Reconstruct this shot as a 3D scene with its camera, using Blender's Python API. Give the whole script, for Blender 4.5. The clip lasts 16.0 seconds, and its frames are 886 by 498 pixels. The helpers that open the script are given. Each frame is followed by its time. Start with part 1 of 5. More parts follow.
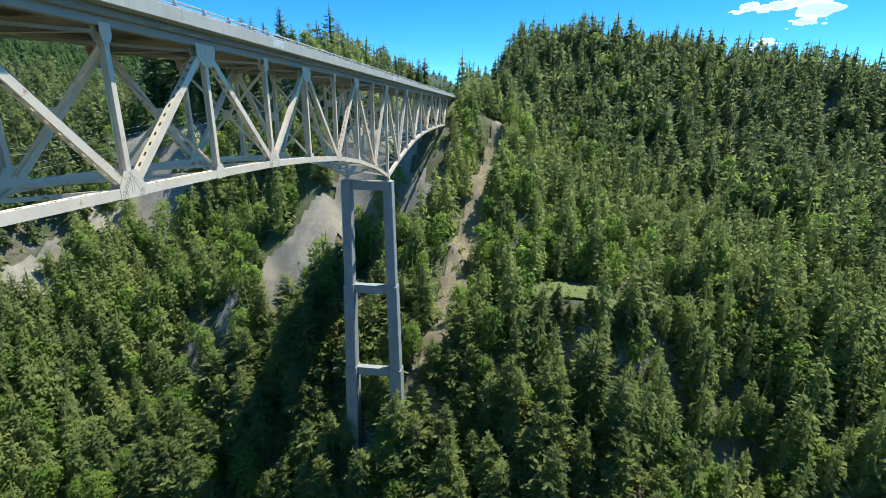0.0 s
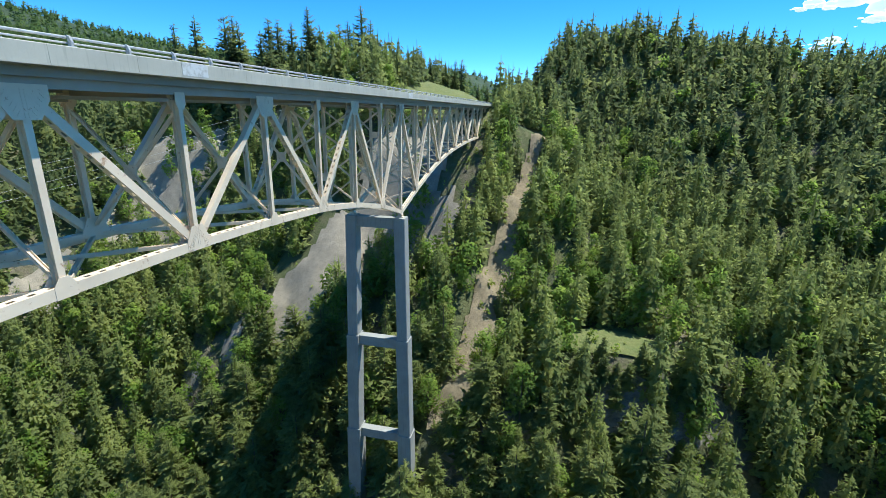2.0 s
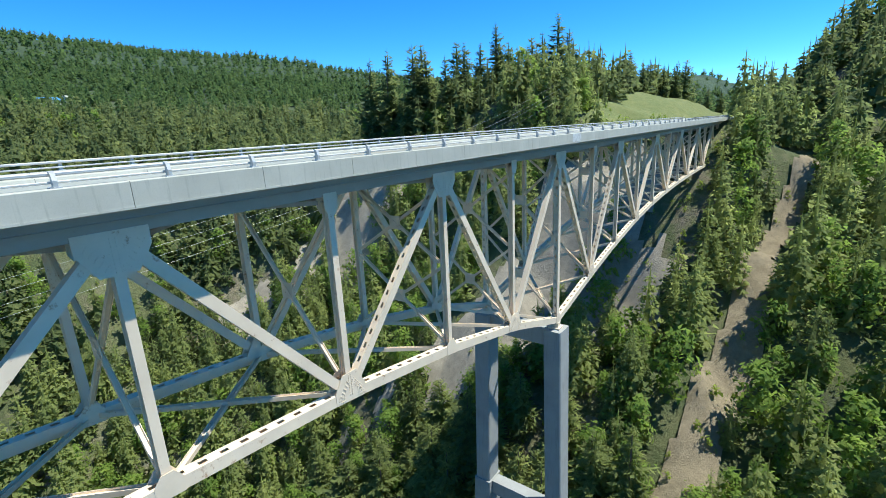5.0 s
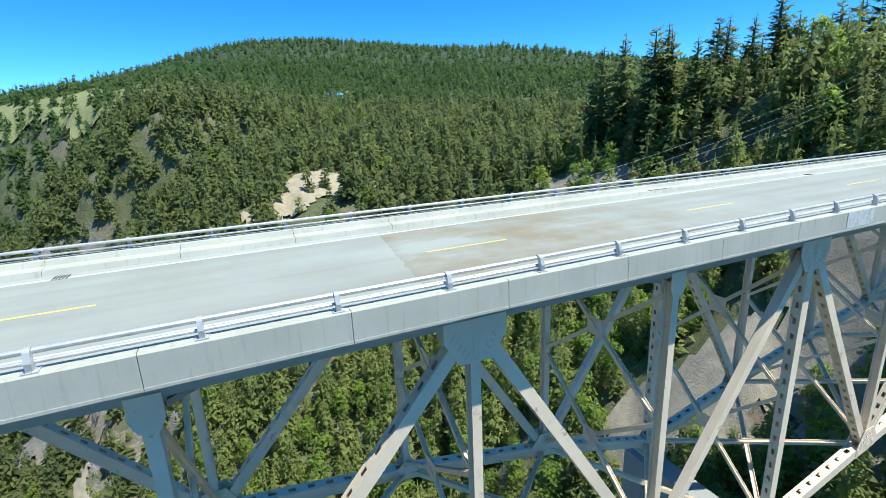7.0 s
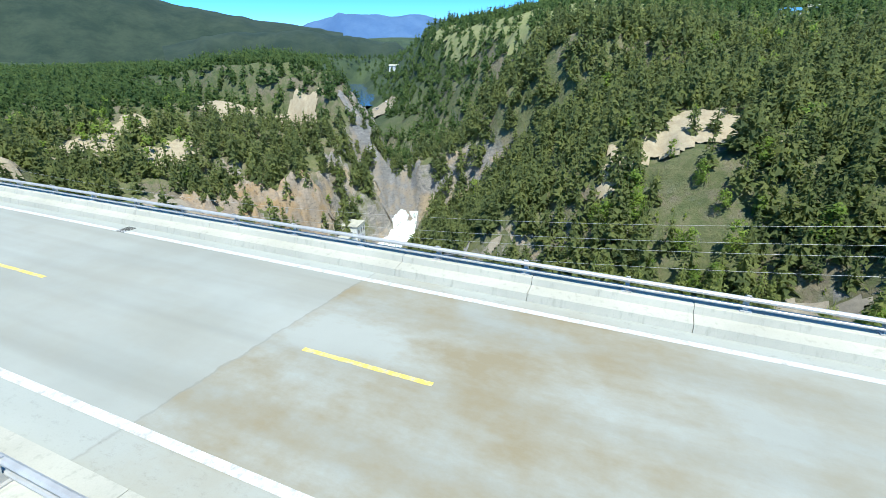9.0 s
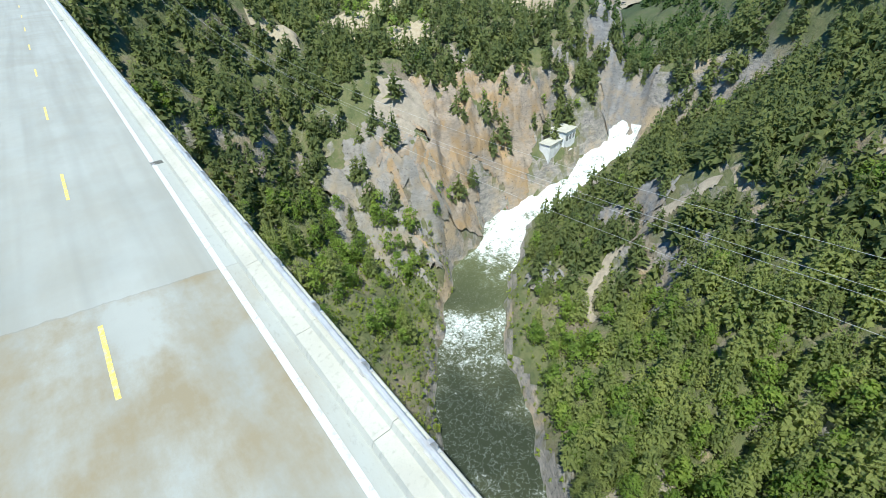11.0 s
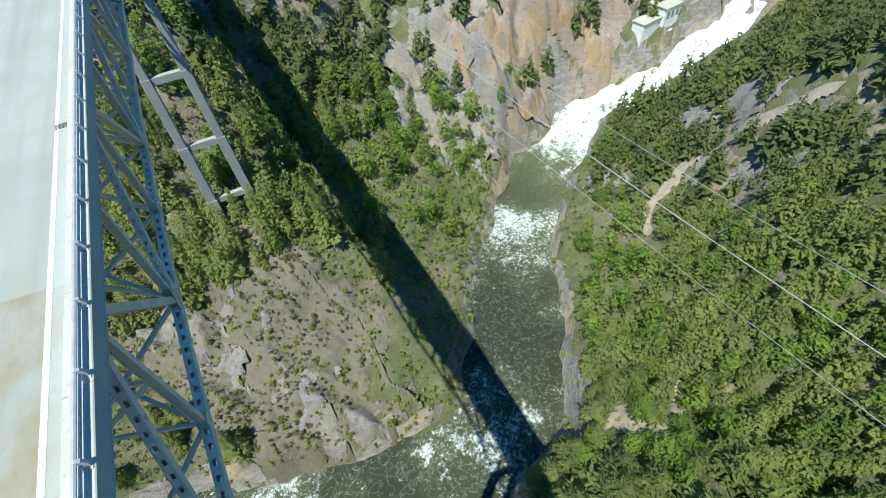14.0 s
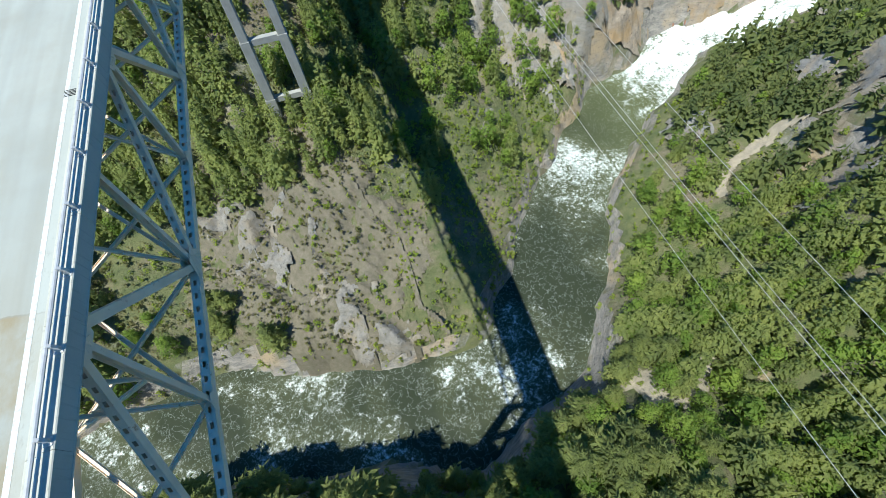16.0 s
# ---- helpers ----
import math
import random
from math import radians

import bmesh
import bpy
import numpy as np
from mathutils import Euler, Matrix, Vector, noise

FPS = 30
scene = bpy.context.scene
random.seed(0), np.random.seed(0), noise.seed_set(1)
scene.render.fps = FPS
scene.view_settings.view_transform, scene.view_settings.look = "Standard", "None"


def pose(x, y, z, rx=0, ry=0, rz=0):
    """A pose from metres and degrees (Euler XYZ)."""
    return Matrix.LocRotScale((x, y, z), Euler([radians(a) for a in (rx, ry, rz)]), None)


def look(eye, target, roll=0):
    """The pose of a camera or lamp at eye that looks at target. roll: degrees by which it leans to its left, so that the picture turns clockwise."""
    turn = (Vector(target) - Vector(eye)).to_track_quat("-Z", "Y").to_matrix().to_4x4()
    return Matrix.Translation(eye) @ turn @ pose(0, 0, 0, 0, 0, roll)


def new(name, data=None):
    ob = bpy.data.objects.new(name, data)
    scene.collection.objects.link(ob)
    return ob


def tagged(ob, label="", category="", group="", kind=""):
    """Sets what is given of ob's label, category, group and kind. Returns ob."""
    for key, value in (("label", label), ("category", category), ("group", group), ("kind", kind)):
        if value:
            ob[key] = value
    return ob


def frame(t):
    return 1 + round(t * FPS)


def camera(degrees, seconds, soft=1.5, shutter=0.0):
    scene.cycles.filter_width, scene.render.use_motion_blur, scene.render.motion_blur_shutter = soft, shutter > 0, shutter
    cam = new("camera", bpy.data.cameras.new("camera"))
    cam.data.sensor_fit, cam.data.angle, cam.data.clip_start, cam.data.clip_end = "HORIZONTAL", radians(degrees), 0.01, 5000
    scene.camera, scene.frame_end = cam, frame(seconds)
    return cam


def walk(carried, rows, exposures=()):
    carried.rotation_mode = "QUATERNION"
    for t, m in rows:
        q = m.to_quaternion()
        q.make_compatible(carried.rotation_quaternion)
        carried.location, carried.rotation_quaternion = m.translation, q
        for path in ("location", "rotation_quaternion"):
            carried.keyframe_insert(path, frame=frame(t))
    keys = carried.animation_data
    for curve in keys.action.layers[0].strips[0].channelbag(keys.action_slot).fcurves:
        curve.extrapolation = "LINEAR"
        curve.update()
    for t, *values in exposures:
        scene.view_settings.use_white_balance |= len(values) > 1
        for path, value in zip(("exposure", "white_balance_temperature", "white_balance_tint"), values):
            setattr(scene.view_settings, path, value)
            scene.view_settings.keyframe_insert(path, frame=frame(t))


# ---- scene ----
cam = camera(87.0, 16.0, 0.85)
PATH = [
    (0, (22.515, -21.276, -4.793), (22.265, -19.374, -5.357), 0.5),
    (0.5, (22.445, -17.407, -3.981), (22.163, -15.51, -4.548), 0.7),
    (1, (22.427, -13.606, -3.181), (22.119, -11.713, -3.748), 0.9),
    (1.5, (22.361, -9.967, -2.394), (22.019, -8.08, -2.963), 1.0),
    (2, (22.218, -6.165, -1.526), (21.818, -4.291, -2.098), 1.2),
    (2.5, (21.902, -1.952, -0.682), (21.418, -0.101, -1.263), 1.2),
    (3, (21.492, 2.173, 0.066), (20.925, 3.998, -0.521), 1.2),
    (3.2, (21.226, 3.817, 0.28), (20.633, 5.635, -0.305), 1.2),
    (5.3, (17.937, 20.922, 1.702), (16.662, 22.38, 1.201), -3.0),
    (5.5, (17.519, 22.425, 1.936), (16.184, 23.829, 1.438), -3.0),
    (6, (16.424, 26.132, 2.598), (14.907, 27.34, 2.109), -3.1),
    (6.5, (15.245, 29.661, 3.341), (13.589, 30.668, 2.848), -3.0),
    (7, (13.84, 32.953, 4.101), (12.074, 33.735, 3.58), -2.5),
    (7.5, (12.365, 36.48, 4.653), (10.501, 36.934, 4.088), -2.3),
    (8, (10.599, 39.653, 5.15), (8.7, 39.673, 4.52), -2.1),
    (8.5, (8.691, 42.46, 5.56), (6.859, 42.065, 4.861), -1.6),
    (9, (6.582, 44.594, 5.871), (4.887, 43.87, 5.096), -0.3),
    (9.5, (4.534, 47.192, 6.653), (3.045, 46.186, 5.775), -1.3),
    (10, (2.479, 48.993, 7.408), (1.161, 47.838, 6.445), -0.9),
    (12.3, (-6.669, 53.301, 10.217), (-7.371, 52.005, 8.865), -3.8),
    (12.5, (-7.273, 53.369, 10.387), (-7.956, 52.089, 9.01), -3.9),
    (13, (-8.628, 52.987, 10.772), (-9.253, 51.752, 9.328), -4.2),
    (13.5, (-9.831, 52.405, 11.075), (-10.424, 51.187, 9.605), -4.3),
    (14, (-11.0, 51.633, 11.516), (-11.532, 50.454, 9.991), -4.5),
    (14.5, (-12.072, 50.622, 11.872), (-12.519, 49.481, 10.292), -4.9),
    (15, (-13.093, 49.535, 12.262), (-13.438, 48.431, 10.631), -5.4),
    (15.5, (-13.881, 48.201, 12.525), (-14.128, 47.147, 10.844), -5.8),
    (16, (-14.485, 46.889, 12.695), (-14.686, 45.915, 10.959), -6.1),
]
walk(cam, [(t, look(eye, target, roll)) for t, eye, target, roll in PATH], exposures=[(0, 0.45, 6120, 2.0), (16, 0.45, 6120, 2.0)])

# ---- light ----
SUN = Vector((0.37, 0.28, 1.0)).normalized()
world = bpy.data.worlds.new("sky")
scene.world = world
world.use_nodes = True
wn, wl = world.node_tree.nodes, world.node_tree.links
wn.clear()
sky = wn.new("ShaderNodeTexSky")
sky.sky_type, sky.sun_disc = "NISHITA", False
sky.sun_elevation = math.asin(SUN.z)
sky.sun_rotation = math.atan2(SUN.x, SUN.y)
sky.altitude, sky.air_density, sky.dust_density, sky.ozone_density = 5000, 0.7, 0.0, 3.0
back = wn.new("ShaderNodeBackground")
back.inputs["Strength"].default_value = 0.25
wout = wn.new("ShaderNodeOutputWorld")
vivid = wn.new("ShaderNodeHueSaturation")
vivid.inputs["Hue"].default_value = 0.496
vivid.inputs["Saturation"].default_value = 1.28
wl.new(sky.outputs[0], vivid.inputs["Color"])
wl.new(vivid.outputs[0], back.inputs["Color"])
wl.new(back.outputs[0], wout.inputs["Surface"])
sun = new("sun", bpy.data.lights.new("sun", "SUN"))
sun.data.energy, sun.data.angle, sun.data.color = 5.0, radians(0.55), (1.0, 0.955, 0.87)
sun.matrix_world = look(SUN * 300, (0, 0, 0))


# ---- materials ----
class Mat:
    """A small builder of node materials."""

    def __init__(self, name, rough=0.8, metal=0.0):
        self.m = bpy.data.materials.new(name)
        self.m.use_nodes = True
        self.t = self.m.node_tree
        self.b = self.t.nodes["Principled BSDF"]
        self.b.inputs["Roughness"].default_value = rough
        self.b.inputs["Metallic"].default_value = metal

    def node(self, kind, **values):
        n = self.t.nodes.new(kind)
        for key, value in values.items():
            n.inputs[key.replace("_", " ")].default_value = value
        return n

    def put(self, a, b):
        self.t.links.new(a, b)

    def place(self):
        """World place of the shading point."""
        return self.t.nodes.new("ShaderNodeNewGeometry").outputs["Position"]

    def noise(self, scale, detail=4.0, rough=0.6, at=None, stretch=None):
        n = self.node("ShaderNodeTexNoise", Scale=scale, Detail=detail, Roughness=rough)
        at = at or self.place()
        if stretch:
            v = self.t.nodes.new("ShaderNodeVectorMath")
            v.operation = "MULTIPLY"
            v.inputs[1].default_value = stretch
            self.put(at, v.inputs[0])
            at = v.outputs[0]
        self.put(at, n.inputs["Vector"])
        return n.outputs["Fac"]

    def ramp(self, fac, *stops):
        r = self.t.nodes.new("ShaderNodeValToRGB")
        while len(r.color_ramp.elements) < len(stops):
            r.color_ramp.elements.new(0.5)
        for e, (p, c) in zip(r.color_ramp.elements, stops):
            e.position, e.color = p, (*c, 1) if len(c) == 3 else c
        self.put(fac, r.inputs["Fac"])
        return r.outputs["Color"]

    def step(self, fac, low, high):
        r = self.t.nodes.new("ShaderNodeMapRange")
        r.inputs["From Min"].default_value, r.inputs["From Max"].default_value = low, high
        self.put(fac, r.inputs["Value"])
        return r.outputs["Result"]

    def mix(self, fac, a, b):
        n = self.t.nodes.new("ShaderNodeMix")
        n.data_type = "RGBA"
        for value, socket in ((fac, n.inputs[0]), (a, n.inputs[6]), (b, n.inputs[7])):
            if isinstance(value, (tuple, list)):
                socket.default_value = (*value, 1)
            elif isinstance(value, float):
                socket.default_value = value
            else:
                self.put(value, socket)
        return n.outputs[2]

    def math(self, op, a, b):
        n = self.t.nodes.new("ShaderNodeMath")
        n.operation = op
        for value, socket in ((a, n.inputs[0]), (b, n.inputs[1])):
            if isinstance(value, (int, float)):
                socket.default_value = value
            else:
                self.put(value, socket)
        return n.outputs[0]

    def colour(self, c):
        if isinstance(c, tuple):
            self.b.inputs["Base Color"].default_value = (*c, 1)
        else:
            self.put(c, self.b.inputs["Base Color"])
        return self

    def bump(self, fac, strength=0.3, distance=0.05):
        n = self.node("ShaderNodeBump", Strength=strength, Distance=distance)
        self.put(fac, n.inputs["Height"])
        self.put(n.outputs[0], self.b.inputs["Normal"])
        return self

    def axis(self, i):
        s = self.t.nodes.new("ShaderNodeSeparateXYZ")
        self.put(self.place(), s.inputs[0])
        return s.outputs[i]

    def upness(self):
        s = self.t.nodes.new("ShaderNodeSeparateXYZ")
        self.put(self.t.nodes.new("ShaderNodeNewGeometry").outputs["True Normal"], s.inputs[0])
        return s.outputs[2]


def concrete(name, base, stain, rough=0.85):
    k = Mat(name, rough)
    big = k.noise(0.45, 5)
    streak = k.noise(1.0, 4, stretch=(6, 6, 0.5))
    fine = k.noise(40, 3)
    c = k.mix(k.step(big, 0.35, 0.7), base, tuple(v * 0.82 for v in base))
    c = k.mix(k.step(streak, 0.55, 0.8), c, stain)
    c = k.mix(k.math("MULTIPLY", k.step(fine, 0.5, 0.8), 0.35), c, tuple(v * 0.6 for v in base))
    return k.colour(c).bump(fine, 0.25, 0.01).m


def painted_steel(name, base, rust, amount=0.66):
    k = Mat(name, 0.55)
    big = k.noise(0.5, 5)
    spots = k.noise(2.3, 6, 0.7)
    c = k.mix(k.step(big, 0.3, 0.75), base, tuple(v * 0.8 for v in base))
    c = k.mix(k.step(spots, amount, amount + 0.12), c, rust)
    return k.colour(c).bump(k.noise(25, 2), 0.08, 0.005).m


CONCRETE = concrete("weathered_concrete", (0.50, 0.49, 0.415), (0.31, 0.305, 0.255))
PIER = concrete("pier_concrete", (0.36, 0.36, 0.335), (0.24, 0.24, 0.225))
STEEL = painted_steel("bridge_paint", (0.88, 0.72, 0.53), (0.40, 0.19, 0.07), 0.61)
# The bridge paint again, with the shade under the deck put into its colour.
STEEL_SHADED = painted_steel("shaded_bridge_paint", (0.46, 0.41, 0.33), (0.18, 0.12, 0.07), 0.66)
RAIL = Mat("galvanised_rail", 0.42, 0.3)
RAIL.colour(RAIL.mix(RAIL.step(RAIL.noise(3, 4), 0.3, 0.8), (0.60, 0.595, 0.57), (0.42, 0.41, 0.39)))
RAIL = RAIL.m
HOLE = Mat("inside_of_box", 0.9).colour((0.03, 0.03, 0.028)).m
RUBBER = Mat("joint_filler", 0.9).colour((0.08, 0.08, 0.075)).m


def deck_material():
    k = Mat("deck_concrete", 0.8)
    big = k.noise(0.22, 5, 0.6)
    cloud = k.noise(0.5, 6, 0.65)
    wheel = k.noise(0.4, 2.5, 0.55, stretch=(2.6, 0.1, 1))
    fine = k.noise(30, 3)
    c = k.mix(k.step(big, 0.35, 0.7), (0.375, 0.389, 0.350), (0.313, 0.323, 0.285))
    c = k.mix(k.math("MULTIPLY", k.step(wheel, 0.42, 0.66), 0.55), c, (0.256, 0.261, 0.224))
    y = k.math("ADD", k.axis(1), k.math("MULTIPLY", k.axis(0), 0.12))
    y = k.math("ADD", y, k.math("MULTIPLY", k.noise(2.0, 4), 0.3))
    repaired = k.math("MULTIPLY", k.step(y, 37.62, 37.72), k.step(y, 53.0, 44.0))
    streak = k.noise(0.55, 7, 0.7, stretch=(1, 0.4, 1))
    muddy = k.math("MULTIPLY", k.step(k.math("ADD", k.math("MULTIPLY", streak, 0.6), k.math("MULTIPLY", cloud, 0.4)), 0.42, 0.6), k.math("ADD", k.math("MULTIPLY", repaired, 0.8), 0.2))
    c = k.mix(k.math("MULTIPLY", repaired, 0.15), c, (0.299, 0.288, 0.234))
    c = k.mix(muddy, c, (0.264, 0.223, 0.139))
    kerb = k.step(k.math("ABSOLUTE", k.math("ADD", k.axis(0), 0.2), 0.0), 3.15, 3.35)
    grit = k.noise(6, 6, 0.8, stretch=(1, 0.5, 1))
    c = k.mix(k.math("MULTIPLY", kerb, 0.5), c, (0.426, 0.450, 0.415))
    c = k.mix(k.math("MULTIPLY", kerb, k.math("MULTIPLY", k.step(grit, 0.54, 0.7), 0.4)), c, (0.174, 0.177, 0.149))
    seam = k.step(k.math("ABSOLUTE", k.math("SUBTRACT", y, 37.67), 0.0), 0.05, 0.0)
    c = k.mix(k.math("MULTIPLY", seam, 0.3), c, (0.152, 0.148, 0.124))
    c = k.mix(k.math("MULTIPLY", k.step(fine, 0.55, 0.8), 0.25), c, (0.229, 0.237, 0.219))
    return k.colour(c).bump(fine, 0.2, 0.006).m


def paint_line(name, base):
    k = Mat(name, 0.7)
    c = k.mix(k.step(k.noise(5, 6, 0.75), 0.47, 0.64), base, (0.41, 0.40, 0.365))
    return k.colour(c).m


DECK = deck_material()
WHITE_LINE = paint_line("white_road_paint", (0.62, 0.63, 0.61))
YELLOW_LINE = paint_line("yellow_road_paint", (0.80, 0.60, 0.12))


def ground_material():
    k = Mat("canyon_ground", 0.95)
    big = k.noise(0.03, 6, 0.6)
    mid = k.noise(0.22, 7, 0.68)
    fine = k.noise(1.7, 6, 0.72)
    grass = k.mix(k.step(mid, 0.35, 0.65), (0.095, 0.12, 0.045), (0.18, 0.18, 0.08))
    soil = k.mix(k.step(fine, 0.35, 0.65), (0.25, 0.21, 0.155), (0.15, 0.125, 0.085))
    c = k.mix(k.step(k.math("ADD", k.math("MULTIPLY", big, 0.6), k.math("MULTIPLY", mid, 0.4)), 0.50, 0.60), grass, soil)
    layer = k.noise(0.28, 7, 0.75, stretch=(1, 1, 3.0))
    rock = k.mix(k.step(layer, 0.35, 0.65), (0.17, 0.165, 0.16), (0.42, 0.38, 0.33))
    rock = k.mix(k.step(k.noise(0.06, 4), 0.5, 0.65), rock, (0.44, 0.34, 0.22))
    crack = k.noise(0.9, 8, 0.8, stretch=(1, 1, 2))
    rock = k.mix(k.step(crack, 0.44, 0.36), rock, (0.07, 0.065, 0.06))
    steep = k.step(k.math("ADD", k.upness(), k.math("MULTIPLY", k.math("SUBTRACT", mid, 0.5), 0.7)), 0.60, 0.44)
    c = k.mix(k.math("MULTIPLY", steep, k.step(k.axis(2), -28.0, -42.0)), c, rock)
    far = k.t.nodes.new("ShaderNodeVectorMath")
    far.operation = "LENGTH"
    k.put(k.place(), far.inputs[0])
    woods = k.mix(k.step(k.noise(0.02, 7, 0.75), 0.4, 0.6), (0.025, 0.05, 0.024), (0.06, 0.09, 0.04))
    c = k.mix(k.step(far.outputs["Value"], 250.0, 420.0), c, woods)
    return k.colour(c).bump(k.noise(0.9, 9, 0.75), 1.0, 0.9).m


GROUND = ground_material()


def leaf_material(name, dark, mid, light, shine=0.7):
    k = Mat(name, shine)
    stand = k.noise(0.11, 2)
    spray = k.noise(0.9, 3, 0.7)
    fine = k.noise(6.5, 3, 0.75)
    isl = k.t.nodes.new("ShaderNodeNewGeometry").outputs["Random Per Island"]
    f = k.math("ADD", k.math("MULTIPLY", k.step(stand, 0.32, 0.68), 0.5), k.math("MULTIPLY", isl, 0.26))
    f = k.math("ADD", f, k.math("MULTIPLY", k.step(spray, 0.3, 0.7), 0.24))
    c = k.ramp(f, (0.12, dark), (0.5, mid), (0.9, light))
    # Fine noise darkens the colour, standing in for shaded gaps between needles and leaves.
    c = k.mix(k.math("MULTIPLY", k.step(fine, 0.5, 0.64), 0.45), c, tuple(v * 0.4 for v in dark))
    k.colour(c)
    k.b.inputs["Specular IOR Level"].default_value = 0.25
    k.bump(fine, 0.8, 0.25)
    trans = k.node("ShaderNodeBsdfTranslucent")
    k.put(c, trans.inputs["Color"])
    both = k.node("ShaderNodeMixShader", Fac=0.6)
    out = k.t.nodes["Material Output"]
    k.put(k.b.outputs[0], both.inputs[1])
    k.put(trans.outputs[0], both.inputs[2])
    k.put(both.outputs[0], out.inputs["Surface"])
    return k.m


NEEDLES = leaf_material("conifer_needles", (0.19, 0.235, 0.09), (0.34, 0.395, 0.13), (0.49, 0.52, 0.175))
# Needles darkened for the self-shade that the sparse far trees lack.
FAR_NEEDLES = leaf_material("far_needles_with_shade", (0.065, 0.125, 0.045), (0.125, 0.195, 0.063), (0.20, 0.27, 0.085))
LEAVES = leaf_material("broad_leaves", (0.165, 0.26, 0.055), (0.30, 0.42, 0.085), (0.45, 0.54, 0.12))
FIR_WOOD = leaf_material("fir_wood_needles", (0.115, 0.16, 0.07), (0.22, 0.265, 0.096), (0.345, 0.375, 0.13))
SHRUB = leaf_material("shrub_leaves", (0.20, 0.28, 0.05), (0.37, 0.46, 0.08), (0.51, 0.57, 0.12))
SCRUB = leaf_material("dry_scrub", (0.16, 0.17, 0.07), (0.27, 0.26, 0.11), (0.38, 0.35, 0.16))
BARK = Mat("bark", 0.95)
BARK.colour(BARK.mix(BARK.step(BARK.noise(6, 4, stretch=(3, 3, 0.5)), 0.35, 0.65), (0.09, 0.07, 0.05), (0.22, 0.18, 0.14)))
BARK = BARK.m


# ---- helpers for building ----
def mesh_of(name, verts, faces, material):
    me = bpy.data.meshes.new(name)
    me.from_pydata([tuple(v) for v in verts], [], [tuple(f) for f in faces])
    me.materials.append(material)
    me.update()
    return me


def raw_mesh(name, verts, tris, material, normals=None):
    """A large triangle mesh from arrays, shaded by the given normals (a crown's own roundness)."""
    me = bpy.data.meshes.new(name)
    me.vertices.add(len(verts))
    me.vertices.foreach_set("co", np.asarray(verts, np.float32).ravel())
    me.loops.add(len(tris) * 3)
    me.loops.foreach_set("vertex_index", np.asarray(tris, np.int32).ravel())
    me.polygons.add(len(tris))
    me.polygons.foreach_set("loop_start", np.arange(0, len(tris) * 3, 3, dtype=np.int32))
    me.polygons.foreach_set("loop_total", np.full(len(tris), 3, np.int32))
    me.materials.append(material)
    me.update(calc_edges=True)
    if normals is not None:
        me.polygons.foreach_set("use_smooth", np.ones(len(tris), bool))
        me.normals_split_custom_set_from_vertices(np.asarray(normals, np.float32))
    return me


def facing(vs, ts, ns):
    """Turns every triangle to the side that its normals name."""
    vs, ts, ns = np.array(vs), np.array(ts), np.array(ns)
    ns = ns / (np.linalg.norm(ns, axis=1)[:, None] + 1e-9)
    g = np.cross(vs[ts[:, 1]] - vs[ts[:, 0]], vs[ts[:, 2]] - vs[ts[:, 0]])
    wrong = (g * ns[ts[:, 0]]).sum(1) < 0
    ts[wrong] = ts[wrong][:, ::-1]
    return vs, ts, ns


def part(name, bm, material, parent, label=""):
    me = bpy.data.meshes.new(name)
    bm.to_mesh(me)
    bm.free()
    me.materials.append(material)
    ob = new(name, me)
    ob.parent = parent
    return tagged(ob, label)


def piece(name, me, parent, m=None):
    ob = new(name, me)
    ob.parent = parent
    if m is not None:
        ob.matrix_basis = m
    return ob


def box(bm, x0, x1, y0, y1, z0, z1):
    vs = [bm.verts.new((x, y, z)) for z in (z0, z1) for x, y in ((x0, y0), (x1, y0), (x1, y1), (x0, y1))]
    for f in ((3, 2, 1, 0), (4, 5, 6, 7), (0, 1, 5, 4), (1, 2, 6, 5), (2, 3, 7, 6), (3, 0, 4, 7)):
        bm.faces.new([vs[i] for i in f])


def beam(bm, a, b, w, h, side=(1, 0, 0), trim=(0.0, 0.0)):
    """A bar from a to b, w wide along side and h deep."""
    a, b = Vector(a), Vector(b)
    d = (b - a).normalized()
    a, b = a + d * trim[0], b - d * trim[1]
    s = Vector(side)
    s = (s - d * s.dot(d)).normalized()
    u = d.cross(s)
    vs = []
    for p in (a, b):
        for i, j in ((-1, -1), (1, -1), (1, 1), (-1, 1)):
            vs.append(bm.verts.new(p + s * (i * w / 2) + u * (j * h / 2)))
    for f in ((3, 2, 1, 0), (4, 5, 6, 7), (0, 1, 5, 4), (1, 2, 6, 5), (2, 3, 7, 6), (3, 0, 4, 7)):
        bm.faces.new([vs[i] for i in f])


def h_beam(bm, a, b, w, h, t=0.03, side=(1, 0, 0), trim=(0.0, 0.0)):
    """A rolled section: two flanges w wide, h apart along side, and a web."""
    a, b = Vector(a), Vector(b)
    d = (b - a).normalized()
    s = Vector(side)
    s = (s - d * s.dot(d)).normalized()
    u = d.cross(s)
    beam(bm, a + s * (h / 2), b + s * (h / 2), t, w, s, trim)
    beam(bm, a - s * (h / 2), b - s * (h / 2), t, w, s, trim)
    beam(bm, a, b, h - t, t, s, trim)


def prism(bm, profile, y0, y1):
    """A profile of (x, z) drawn out along y."""
    a = [bm.verts.new((x, y0, z)) for x, z in profile]
    b = [bm.verts.new((x, y1, z)) for x, z in profile]
    n = len(profile)
    for i in range(n):
        bm.faces.new((a[i], a[(i + 1) % n], b[(i + 1) % n], b[i]))
    bm.faces.new(a[::-1])
    bm.faces.new(b)


def thing(name, label, category, group="", kind=""):
    return tagged(new(name), label, category, group, kind)


# ---- the lie of the land ----
rng = np.random.default_rng(7)
